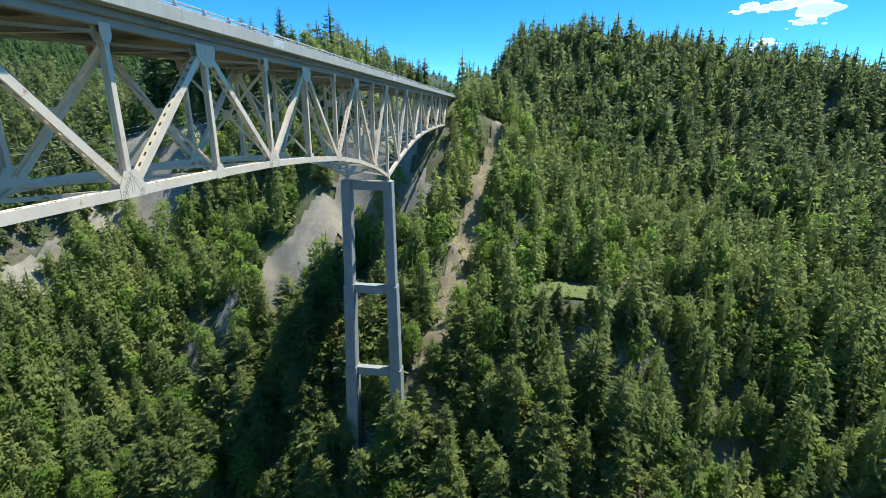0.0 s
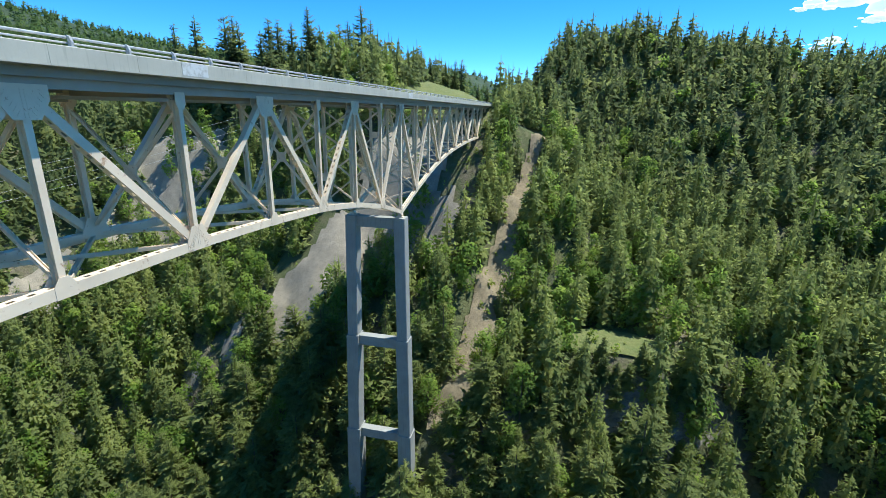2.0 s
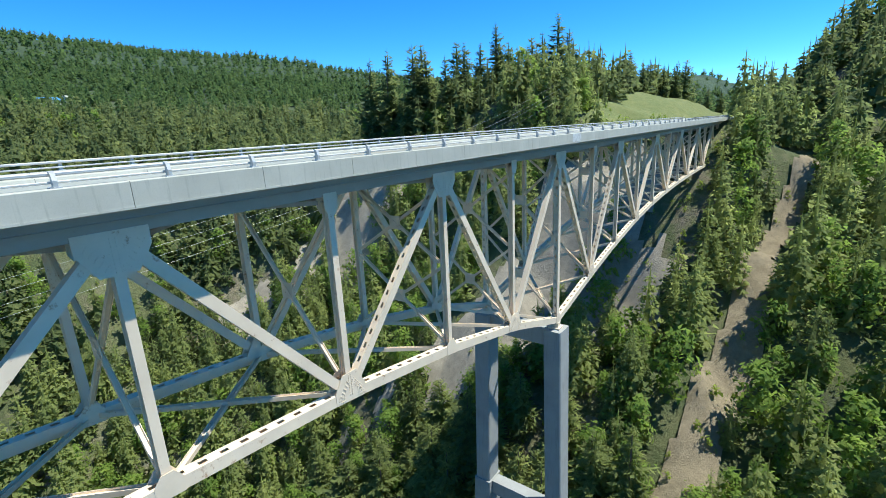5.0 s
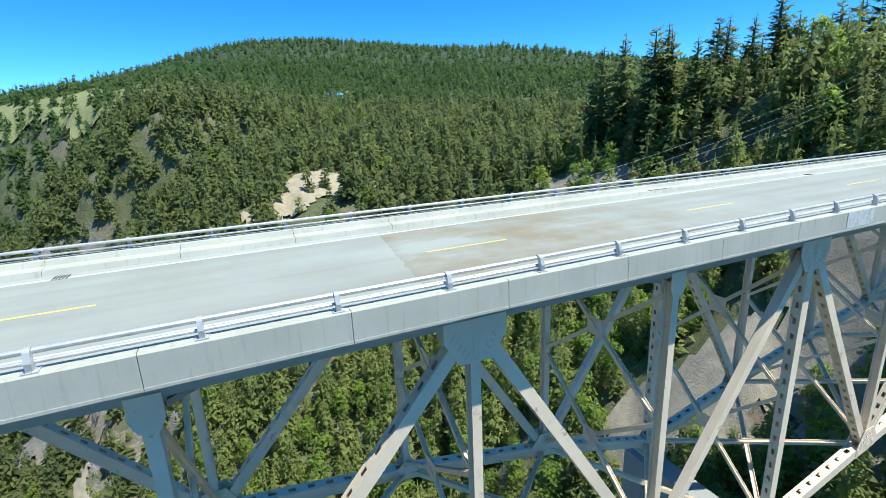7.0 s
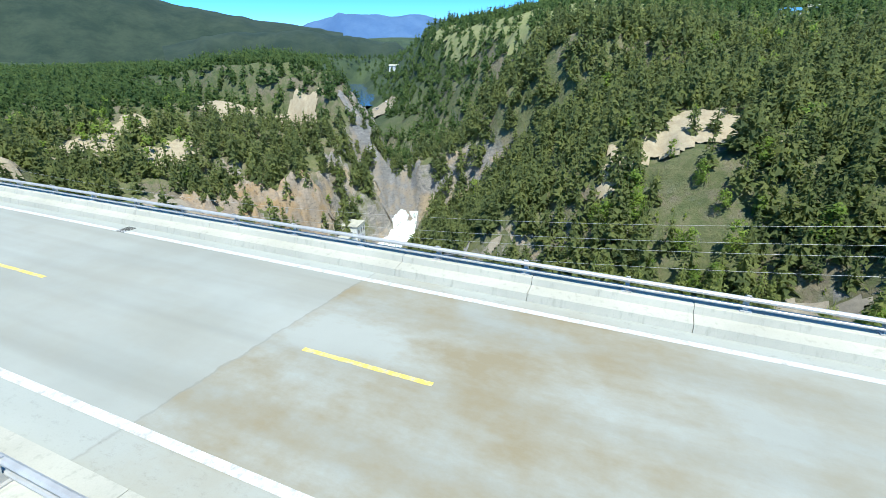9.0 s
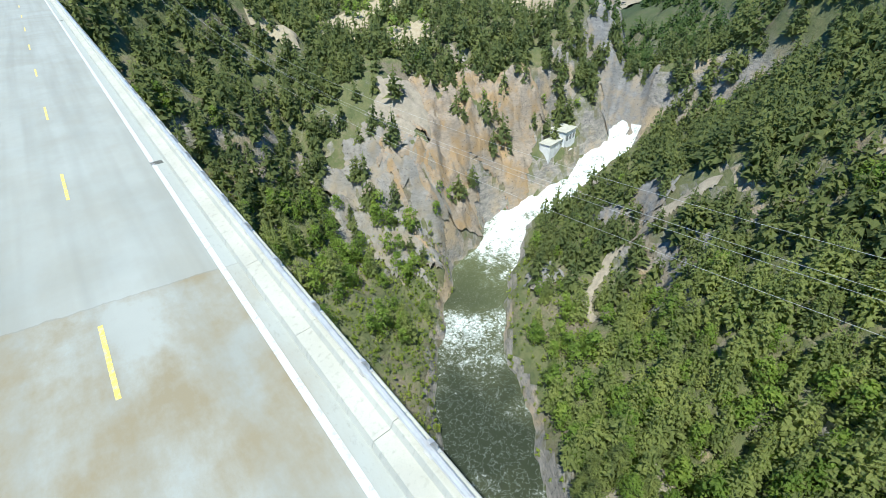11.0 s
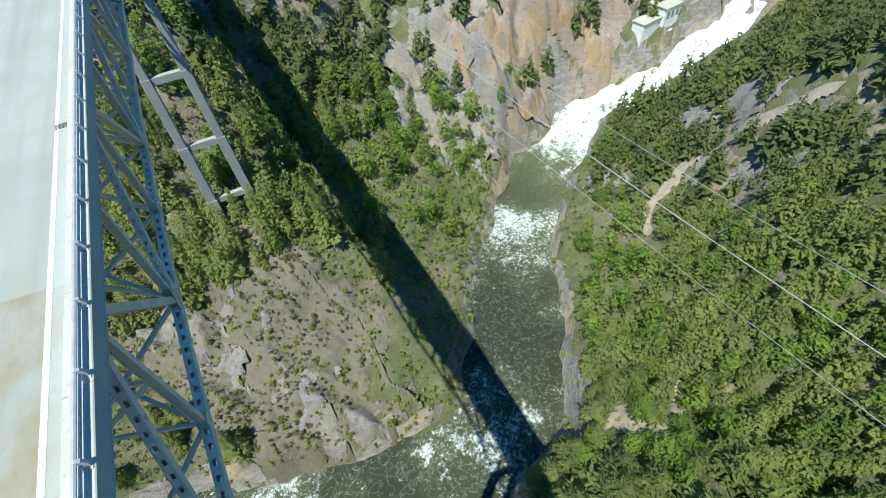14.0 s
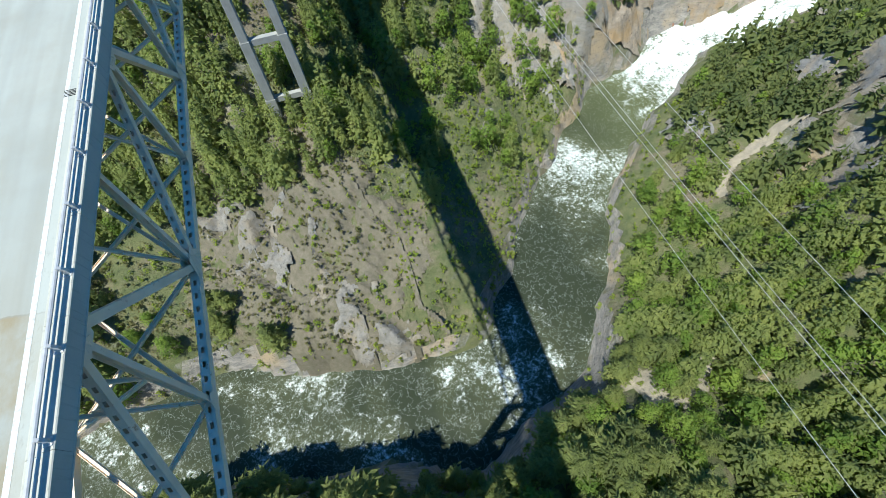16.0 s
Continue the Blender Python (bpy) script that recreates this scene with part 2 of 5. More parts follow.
PHASE = rng.random((64, 64))


def value_noise(x, y):
    xi, yi = np.floor(x).astype(int), np.floor(y).astype(int)
    fx, fy = x - xi, y - yi
    fx, fy = fx * fx * (3 - 2 * fx), fy * fy * (3 - 2 * fy)
    g = lambda i, j: PHASE[i % 64, j % 64]
    return (g(xi, yi) * (1 - fx) * (1 - fy) + g(xi + 1, yi) * fx * (1 - fy) + g(xi, yi + 1) * (1 - fx) * fy + g(xi + 1, yi + 1) * fx * fy) - 0.5


def rough_noise(x, y, size, octaves=4, ridge=False):
    total, amp = 0, 1.0
    for i in range(octaves):
        v = value_noise(x / size + 17.3 * i, y / size - 9.1 * i)
        total = total + amp * ((0.25 - np.abs(v)) * 2 if ridge else v)
        amp, size = amp * 0.5, size * 0.5
    return total


RIVER = [(-760, -459), (-330, -180), (-262, -100), (-215, -74), (-172, -67), (-140, -74), (-104, -58), (-82, -36), (-60, -6), (-44, 17), (-20, 25.5), (8, 18.5), (40, 11), (90, 20), (160, 10), (300, -60), (700, -120)]


def river_frame(x, y):
    """Distance from the river's middle, and on which side (north +1)."""
    best, side, along = np.full(np.shape(x), 1e9), np.ones(np.shape(x)), np.zeros(np.shape(x))
    run = 0.0
    for (x0, y0), (x1, y1) in zip(RIVER, RIVER[1:]):
        dx, dy = x1 - x0, y1 - y0
        n = math.hypot(dx, dy)
        u = np.clip(((x - x0) * dx + (y - y0) * dy) / n**2, 0, 1)
        d = np.hypot(x - x0 - u * dx, y - y0 - u * dy)
        s = np.sign(dx * (y - y0) - dy * (x - x0))
        near = d < best
        best, side, along = np.where(near, d, best), np.where(near, s, side), np.where(near, run + u * n, along)
        run += n
    return best, side, along


def smooth(v, a, b):
    t = np.clip((v - a) / (b - a), 0, 1)
    return t * t * (3 - 2 * t)


def bump_at(x, y, cx, cy, rx, ry, h, turn=0.0):
    c, s = math.cos(radians(turn)), math.sin(radians(turn))
    u, v = (x - cx) * c + (y - cy) * s, -(x - cx) * s + (y - cy) * c
    return h * np.exp(-((u / rx) ** 2 + (v / ry) ** 2))


def floor_rise(x):
    """How far the river's bed climbs upstream, over the falls."""
    return 21 * smooth(-x, 118, 206) + 30 * smooth(-x, 214, 236)


def land(x, y):
    x, y = np.asarray(x, float), np.asarray(y, float)
    d, side, along = river_frame(x, y)
    d = d + 2.5 * smooth(-x, 62, 90) + 3.5 * smooth(-x, 118, 150)
    d = np.maximum(d + rough_noise(x, y, 17, 3) * 5, 0)
    wob = rough_noise(x, y, 60, 3) * 16 + rough_noise(x, y, 17, 3) * 7
    dd = np.maximum(d + wob * smooth(d, 13, 34), 0)
    north_w = np.interp(dd, [0, 12, 15, 22, 34, 50, 75, 120, 200, 320], [-111, -109, -98, -79, -68, -57, -41, -7, -4, -6])
    north_e = np.interp(dd, [0, 12, 16, 24, 40, 58, 76, 100, 140, 190], [-111, -109, -97, -77, -62, -46, -41, -36, -30, -8])
    north_f = np.interp(dd, [0, 12, 15, 42, 60, 120, 200, 400, 700], [-111, -109, -103, -93, -76, -34, -18, 8, 50])
    south_n = np.interp(dd, [0, 12, 15, 26, 45, 70, 100, 128, 250], [-111, -109, -102, -95, -86, -74, -45, -12, -3])
    south_c = np.interp(dd, [0, 12, 20, 40, 80, 150, 260], [-111, -109, -92, -64, -46, -28, -16])
    east = smooth(x, 5, 45)
    west = smooth(-x, 25, 90)
    cliff = smooth(-x, 62, 112)
    north = north_w * (1 - east) * (1 - west) + north_e * east + north_f * west
    south = south_n * (1 - cliff) + south_c * cliff
    n = np.where(side > 0, north, south)
    n = np.where(d < 12, -109 - 2 * (1 - d / 12), n)
    rise = floor_rise(x)
    n = np.maximum(n, n + rise * (1 - smooth(n, -60, -10)))
    off = smooth(d, 18, 120)
    # the wooded hill beside the road's far end
    n = n + bump_at(x, y, 55, 215, 80, 70, 27, -8) * smooth(x, 9, 30) * off
    n = n + bump_at(x, y, -78, 148, 44, 30, 25) * off + bump_at(x, y, -50, 190, 40, 50, 9) + bump_at(x, y, -20, 230, 22, 80, 1.5)
    n = n + bump_at(x, y, 150, 220, 60, 50, 12) * off
    # the mountain across the canyon
    n = n + (bump_at(x, y, -760, 190, 430, 360, 84, 10) + bump_at(x, y, -400, 10, 150, 110, 20) + bump_at(x, y, -720, 30, 260, 150, 34) + bump_at(x, y, -520, -185, 150, 95, 15) + bump_at(x, y, -600, -110, 120, 90, 14) + bump_at(x, y, -540, 400, 100, 80, 9) - bump_at(x, y, -540, 0, 90, 90, 8)) * off
    n = n - bump_at(x, y, -222, -148, 24, 22, 13)
    n = n + rough_noise(x, y, 26, 4) * 3.4 * smooth(d, 13, 26) + rough_noise(x, y, 300, 3) * 9 * smooth(d, 160, 500)
    ledge = rough_noise(x * 0.8 + y * 0.6, y * 0.25 - x * 0.33, 9, 4, True)
    n = n + ledge * 5.0 * smooth(d, 12, 18) * (1 - smooth(d, 60, 95)) * np.where(side < 0, 1, 0.5)
    # the bench with the meadow
    bench = np.exp(-(((x - 36) / 14) ** 2 + ((y - 74) / 9) ** 2) ** 2)
    n = n * (1 - bench) - 41 * bench
    # the road's two approaches lie level with the deck
    road = (1 - smooth(np.abs(x), 6.5, 15)) * smooth(np.abs(y), 134, 146)
    return n * (1 - road) + (-0.25) * road


BLUFFS = [(-163, 63, 13), (-124, -184, 15), (-144, -158, 14), (-150, -192, 12), (-196, -178, 15), (-218, -146, 14), (-82, -172, 9)]
SOIL = [(-8, 104, 9), (-18, 112, 14), (-28, 98, 10), (-12, 126, 10), (-35, 88, 7), (-46, 80, 4), (-92, 112, 16), (-110, -112, 14), (-102, 84, 7)]
PASTURE = [(-325, -20, 36), (-362, -78, 34), (-300, 18, 24), (-420, -130, 26), (-252, 104, 10)]


def blotch(x, y, spots, ragged=0.5):
    """How far inside any of some ragged patches a place lies (above 0: inside)."""
    best = np.full(np.shape(x), -9.0)
    for cx, cy, r in spots:
        best = np.maximum(best, 1 - np.hypot(x - cx, y - cy) / r + rough_noise(x, y, r * 0.7, 4) * ragged * 1.6)
    return best



def graded(near, step, far, growth):
    v, s = [0.0], step
    while v[-1] < far:
        if v[-1] > near:
            s *= growth
        v.append(v[-1] + s)
    return np.array([-q for q in v[:0:-1]] + v)


gx, gy = graded(190, 2.4, 4600, 1.07) - 25, graded(210, 2.4, 4600, 1.07) + 15
X, Y = np.meshgrid(gx, gy)
Z = land(X, Y)
nx, ny = len(gx), len(gy)
idx = np.arange(nx * ny).reshape(ny, nx)
a, b, c, d = idx[:-1, :-1].ravel(), idx[:-1, 1:].ravel(), idx[1:, 1:].ravel(), idx[1:, :-1].ravel()
tris = np.concatenate([np.stack([a, b, c], 1), np.stack([a, c, d], 1)])
me = raw_mesh("ground", np.stack([X.ravel(), Y.ravel(), Z.ravel()], 1), tris, GROUND)
me.polygons.foreach_set("use_smooth", np.ones(len(tris), bool))
ground = tagged(new("ground", me), "rocky grassy canyon ground with bare soil slopes", "ground", kind="structure")


# ---- river ----
def water_material():
    k = Mat("river_water", 0.2)
    at = k.place()
    big = k.noise(0.045, 3, 0.5, at)
    foam = k.noise(0.25, 9, 0.75, at)
    fine = k.noise(1.3, 7, 0.75, at)
    wild = k.step(k.axis(0), -104.0, -132.0)
    f = k.math("ADD", k.math("MULTIPLY", foam, 0.5), k.math("MULTIPLY", fine, 0.3))
    f = k.math("ADD", f, k.math("MULTIPLY", big, 0.26))
    f = k.step(k.math("ADD", f, k.math("MULTIPLY", wild, 0.12)), 0.565, 0.65)
    vein = k.step(k.math("ABSOLUTE", k.math("SUBTRACT", k.noise(0.5, 4, 0.6, at), 0.5), 0.0), 0.012, 0.0)
    f = k.math("MAXIMUM", f, k.math("MULTIPLY", vein, 0.28))
    pool = k.math("MULTIPLY", k.step(k.axis(0), -48.0, -84.0), k.step(k.axis(0), -120.0, -98.0))
    f = k.math("MULTIPLY", f, k.math("SUBTRACT", 1.0, k.math("MULTIPLY", pool, 0.6)))
    flecks = k.noise(0.9, 6, 0.8, at)
    f = k.math("MAXIMUM", f, k.math("MULTIPLY", k.step(k.math("ADD", k.math("MULTIPLY", flecks, 0.6), k.math("MULTIPLY", big, 0.4)), 0.555, 0.62), 0.75))
    green = k.mix(k.step(big, 0.4, 0.6), (0.035, 0.043, 0.026), (0.07, 0.078, 0.042))
    green = k.mix(k.math("MULTIPLY", k.step(k.axis(0), -72.0, -104.0), 0.6), green, (0.125, 0.14, 0.065))
    c = k.mix(f, green, k.mix(k.step(fine, 0.35, 0.6), (0.55, 0.66, 0.62), (0.86, 0.89, 0.89)))
    k.colour(c)
    k.b.inputs["Specular IOR Level"].default_value = 0.07
    k.put(k.math("ADD", k.math("MULTIPLY", f, 0.45), 0.35), k.b.inputs["Roughness"])
    return k.bump(fine, 0.4, 0.35).m


wx, wy = np.meshgrid(np.arange(-222, 200, 1.2), np.arange(-130, 60, 1.2))
wd, _, _ = river_frame(wx, wy)
wz = -107.4 + floor_rise(wx) * 0.98 + rough_noise(wx, wy, 5, 3) * (0.7 + 0.9 * smooth(-wx, 110, 150))
keep = wd < 18 - 9 * smooth(-wx, 112, 150)
ii = np.arange(wx.size).reshape(wx.shape)
q = keep[:-1, :-1] & keep[1:, 1:] & keep[:-1, 1:] & keep[1:, :-1]
a, b, c, d = ii[:-1, :-1][q], ii[:-1, 1:][q], ii[1:, 1:][q], ii[1:, :-1][q]
tris = np.concatenate([np.stack([a, b, c], 1), np.stack([a, c, d], 1)])
used = np.unique(tris)
remap = np.zeros(wx.size, int)
remap[used] = np.arange(len(used))
me = raw_mesh("water", np.stack([wx.ravel(), wy.ravel(), wz.ravel()], 1)[used], remap[tris], water_material())
me.polygons.foreach_set("use_smooth", np.ones(len(tris), bool))
tagged(new("water", me), "dark green river with white rapids and foam", "river", kind="structure")

# ---- bare patches of the ground ----
def earth(name, one, two, dark, scale=0.5, streak=None):
    k = Mat(name, 0.95)
    c = k.mix(k.step(k.noise(scale, 6, 0.7, stretch=streak), 0.35, 0.65), one, two)
    c = k.mix(k.math("MULTIPLY", k.step(k.noise(scale * 7, 5, 0.75), 0.55, 0.7), 0.7), c, dark)
    return k.colour(c).bump(k.noise(scale * 5, 7, 0.75), 0.9, 0.35).m


CLAY = earth("pale_clay", (0.45, 0.385, 0.27), (0.35, 0.285, 0.19), (0.23, 0.19, 0.12), 0.35, (1, 1, 0.3))
GRAVEL = earth("scree_gravel", (0.36, 0.29, 0.19), (0.25, 0.20, 0.13), (0.13, 0.12, 0.07), 0.9)
BARE = earth("bare_soil", (0.40, 0.345, 0.265), (0.29, 0.255, 0.20), (0.16, 0.14, 0.105), 0.55)
GRASS = earth("dry_pasture", (0.18, 0.21, 0.08), (0.255, 0.25, 0.115), (0.11, 0.135, 0.05), 0.12)
MEADOW = earth("green_meadow", (0.135, 0.17, 0.05), (0.21, 0.215, 0.075), (0.085, 0.11, 0.035), 0.5)


def drape(name, label, x0, x1, y0, y1, step, inside, material, lift=0.35, relief=0.8, craggy=False):
    """A ragged sheet of other soil that lies on the ground."""
    xs, ys = np.meshgrid(np.arange(x0, x1, step), np.arange(y0, y1, step))
    f = inside(xs, ys)
    # no lower than the coarse ground sheet beneath it
    zs = np.maximum.reduce([land(xs + i * step * 0.8, ys + j * step * 0.8) for i in (-1, 0, 1) for j in (-1, 0, 1)])
    zs = zs * 0.5 + land(xs, ys) * 0.5 + lift * np.clip(f * 6, -1, 1) + rough_noise(xs, ys, step * 3, 3) * relief * np.clip(f, 0, 1)
    if craggy:
        crag = rough_noise(xs * 0.9 + ys * 0.5, ys * 0.45 - xs * 0.3, 7, 5, True)
        zs = zs + (np.floor(crag * 5 + rough_noise(xs, ys, 3, 3)) / 5 * 0.6 + crag * 0.4) * relief * np.clip(f * 2.5, 0, 1)
    keep = f > -0.06
    ids = np.arange(xs.size).reshape(xs.shape)
    q = keep[:-1, :-1] & keep[1:, 1:] & keep[:-1, 1:] & keep[1:, :-1]
    a, b, c, d = ids[:-1, :-1][q], ids[:-1, 1:][q], ids[1:, 1:][q], ids[1:, :-1][q]
    t = np.concatenate([np.stack([a, b, c], 1), np.stack([a, c, d], 1)])
    used = np.unique(t)
    remap = np.zeros(xs.size, int)
    remap[used] = np.arange(len(used))
    me = raw_mesh(name, np.stack([xs.ravel(), ys.ravel(), zs.ravel()], 1)[used], remap[t], material)
    me.polygons.foreach_set("use_smooth", np.ones(len(t), bool))
    return tagged(new(name, me), label, "ground", kind="structure")


drape("clay_bluff", "eroded bluff of pale tan clay above the canyon", -190, -135, 25, 90, 1.3, lambda x, y: blotch(x, y, [(-163, 63, 13), (-157, 50, 8), (-150, 40, 7)]), CLAY, 1.0, 2.0)
drape("clay_bluff", "eroded bluffs of pale tan clay above the canyon", -240, -60, -215, -120, 1.5, lambda x, y: blotch(x, y, BLUFFS[1:]), CLAY, 0.8, 2.0)
drape("gravel_slope", "bare pale gravel slope under the bridge's far end", -60, 10, 68, 142, 1.2, lambda x, y: blotch(x, y, SOIL[:6]), BARE, 0.4, 1.0)
drape("soil_slope", "steep bare grey soil slope below the trees", -125, -70, 68, 140, 1.4, lambda x, y: blotch(x, y, [SOIL[6], SOIL[8]]), BARE, 0.4, 1.0)
drape("soil_slope", "bare tan soil slope above the cliff", -135, -85, -140, -88, 1.4, lambda x, y: blotch(x, y, [SOIL[7]]), BARE, 0.4, 1.0)
drape("scree", "strip of brown scree running down the slope", -5, 40, 60, 140, 0.9, lambda x, y: 1 - np.abs(x - 11 - (y - 75) * 0.14 + rough_noise(x, y, 14, 3) * 3) / (3.6 - 1.6 * smooth(y, 100, 125)), GRAVEL, 0.35, 0.5)
drape("meadow", "small sunny green meadow between the trees", 18, 54, 62, 86, 1.0, lambda x, y: 1 - np.hypot((x - 36) / 12, (y - 74) / 5.5) + rough_noise(x, y, 8, 3) * 0.4, MEADOW, 0.4, 0.2)
drape("pasture", "dry grass clearings on the mountain side", -480, -225, -180, 125, 3.0, lambda x, y: blotch(x, y, PASTURE, 0.8), GRASS, 0.3, 0.2)
drape("knoll", "grassy knoll beside the road", -29, -7, 134, 300, 1.8, lambda x, y: np.minimum((x + 27) / 6, (-7 - x) / 3) + rough_noise(x, y, 12, 3) * 0.5, MEADOW, 0.25, 0.3)
drape("gravel_bank", "pale gravel bank along the river", -80, -42, 24, 50, 0.9, lambda x, y: 1 - np.hypot((x + 63 + (y - 36) * 0.6) / 12, (y - 36) / 4.5) + rough_noise(x, y, 6, 3) * 0.9, BARE, 0.3, 0.4)



def rock_face(name, light, mid, dark, warm):
    k = Mat(name, 0.9)
    c = k.mix(k.step(k.noise(0.4, 7, 0.75, stretch=(1, 1, 2.5)), 0.35, 0.65), mid, light)
    c = k.mix(k.step(k.noise(0.13, 5, 0.6), 0.45, 0.62), c, warm)
    crack = k.noise(0.7, 9, 0.8, stretch=(1.6, 0.7, 1.5))
    c = k.mix(k.step(crack, 0.43, 0.36), c, dark)
    return k.colour(c).bump(k.noise(1.5, 9, 0.8), 1.0, 0.5).m


GREY_ROCK = rock_face("grey_rock", (0.33, 0.31, 0.28), (0.22, 0.205, 0.18), (0.085, 0.08, 0.07), (0.29, 0.245, 0.18))
BROWN_ROCK = rock_face("brown_rock", (0.40, 0.335, 0.26), (0.25, 0.205, 0.16), (0.07, 0.06, 0.05), (0.36, 0.25, 0.135))
DARK_ROCK = rock_face("dark_rock", (0.30, 0.29, 0.28), (0.17, 0.17, 0.17), (0.06, 0.06, 0.06), (0.30, 0.25, 0.19))
NOSE = [(24, -38, 6), (19, -29, 6), (13, -20, 6), (6, -10, 5), (0, -2, 6), (-6, 5, 5)]
CLIFFS = [(-143, -103, 18), (-128, -108, 15), (-151, -95, 9), (-100, -90, 12), (-115, -88, 14), (-165, -100, 12)]
KNOBS = [(-142, -27, 9), (-123, 7, 8), (-147, -18, 8), (-112, -30, 6), (-165, -50, 9)]
HEAD = [(-236, -100, 16), (-228, -84, 14), (-245, -112, 16)]
drape("rock_ledges", "cracked grey tan rock ledges on the river bank", -25, 40, -45, 12, 0.6, lambda x, y: blotch(x, y, NOSE, 1.5), GREY_ROCK, 0.6, 2.4, True)
BANK_SOIL = earth("dry_bank_soil", (0.22, 0.185, 0.14), (0.15, 0.14, 0.09), (0.075, 0.085, 0.04), 0.9)
drape("bank_soil", "dry grey brown soil and thin grass on the river bank", -30, 42, -52, 14, 0.8, lambda x, y: blotch(x, y, [(10, -26, 24), (-10, -16, 15), (12, -6, 15), (26, -34, 12), (-8, -2, 10)], 0.7), BANK_SOIL, 0.15, 0.6)
BANKS = [(-70, -92, 13), (-84, -98, 15), (-79, -72, 11), (-98, -86, 12), (-66, -108, 9)]
drape("rock_slope", "grey rock slope with thin grass above the river", -125, -50, -125, -55, 1.0, lambda x, y: blotch(x, y, BANKS, 1.1), GREY_ROCK, 0.4, 2.6, True)


def off_line(x, y, line):
    """Distance from a broken line on the plan."""
    best = np.full(np.shape(x), 1e9)
    for (x0, y0), (x1, y1) in zip(line, line[1:]):
        u = np.clip(((x - x0) * (x1 - x0) + (y - y0) * (y1 - y0)) / ((x1 - x0) ** 2 + (y1 - y0) ** 2), 0, 1)
        best = np.minimum(best, np.hypot(x - x0 - u * (x1 - x0), y - y0 - u * (y1 - y0)))
    return best


def rib(name, label, line, width, material, lift):
    xs, ys = [p[0] for p in line], [p[1] for p in line]
    return drape(name, label, min(xs) - 6, max(xs) + 6, min(ys) - 6, max(ys) + 6, 0.6, lambda x, y: 1 - off_line(x + rough_noise(x, y, 9, 3) * 3, y, line) / width + rough_noise(x, y, 4, 3) * 0.5, material, lift, 0.7)


rib("rock_rib", "pale stony rib running down the grassy bank", [(-10, -30), (-13, -22), (-16, -13), (-18, -1), (-21, 7)], 1.0, BANK_SOIL, 1.0)
rib("rock_rib", "pale rock rib running down the canyon side", [(-92, -112), (-88, -92), (-86, -80), (-84, -62)], 1.7, BROWN_ROCK, 0.9)
rib("rock_rib", "pale rock rib running down the canyon side", [(-68, -105), (-72, -84), (-77, -54)], 1.5, GREY_ROCK, 0.9)
rib("rock_rib", "brown rock rib below the tall cliff", [(-106, -112), (-111, -100), (-116, -92), (-128, -88)], 2.2, BROWN_ROCK, 1.0)
rib("footpath", "pale dirt track along the wooded bank", [(-104, -6), (-110, -12), (-119, -16), (-128, -17), (-137, -11), (-143, 2)], 1.7, BARE, 0.6)
drape("cliff", "steep brown and orange layered cliff above the falls", -190, -85, -135, -75, 0.9, lambda x, y: blotch(x, y, CLIFFS, 0.6), BROWN_ROCK, 0.6, 5.5, True)
drape("rock_knobs", "dark rock knobs among the trees", -180, -100, -65, 25, 0.9, lambda x, y: blotch(x, y, KNOBS, 0.8), DARK_ROCK, 0.6, 3.5, True)
drape("cliff", "dark grey rock wall at the head of the falls", -262, -210, -130, -68, 1.0, lambda x, y: blotch(x, y, HEAD, 0.4), DARK_ROCK, 0.5, 3.0, True)

# ---- far hills ----
HILL = Mat("far_wooded_hill", 0.95)
HILL.colour(HILL.mix(HILL.step(HILL.noise(0.012, 8, 0.8), 0.4, 0.62), (0.012, 0.03, 0.018), (0.035, 0.055, 0.032)))
# Distance haze is painted into this mountain's blue base colour.
HAZY_HILL = Mat("far_mountain_painted_haze", 0.95)
HAZY_HILL.colour(HAZY_HILL.mix(HAZY_HILL.step(HAZY_HILL.noise(0.004, 6, 0.7), 0.4, 0.62), (0.06, 0.13, 0.27), (0.085, 0.165, 0.31)))


def far_hill(label, az0, az1, dist, depth, crest, material, seed):
    """A long ridge: its crest's height follows crest(f), f from 0 to 1 along it."""
    n, m = 90, 14
    vs, fs = [], []
    for i in range(n + 1):
        f = i / n
        az = radians(az0 + (az1 - az0) * f)
        h = dist * math.tan(radians(crest(f))) + float(rough_noise(np.array(f * 30.0 + seed), np.array(seed * 3.0), 3.0, 4)) * dist * 0.008
        for j in range(m + 1):
            g = j / m
            r = dist - depth * (1 - g) if g < 1 else dist
            z = -60 + (h + 60) * math.sin(g * math.pi / 2) ** 1.3 + float(rough_noise(np.array(f * 60.0), np.array(g * 7.0 + seed), 4.0, 3)) * dist * 0.02 * (g * (1 - g)) * 4
            vs.append((math.sin(az) * r, math.cos(az) * r + 40, z))
    w = m + 1
    fs = [(i * w + j, i * w + j + 1, (i + 1) * w + j + 1, (i + 1) * w + j) for i in range(n) for j in range(m)]
    me = mesh_of("far_hill", vs, fs, material)
    for p in me.polygons:
        p.use_smooth = True
    return tagged(new("far_hill", me), label, "hill", "far hills")


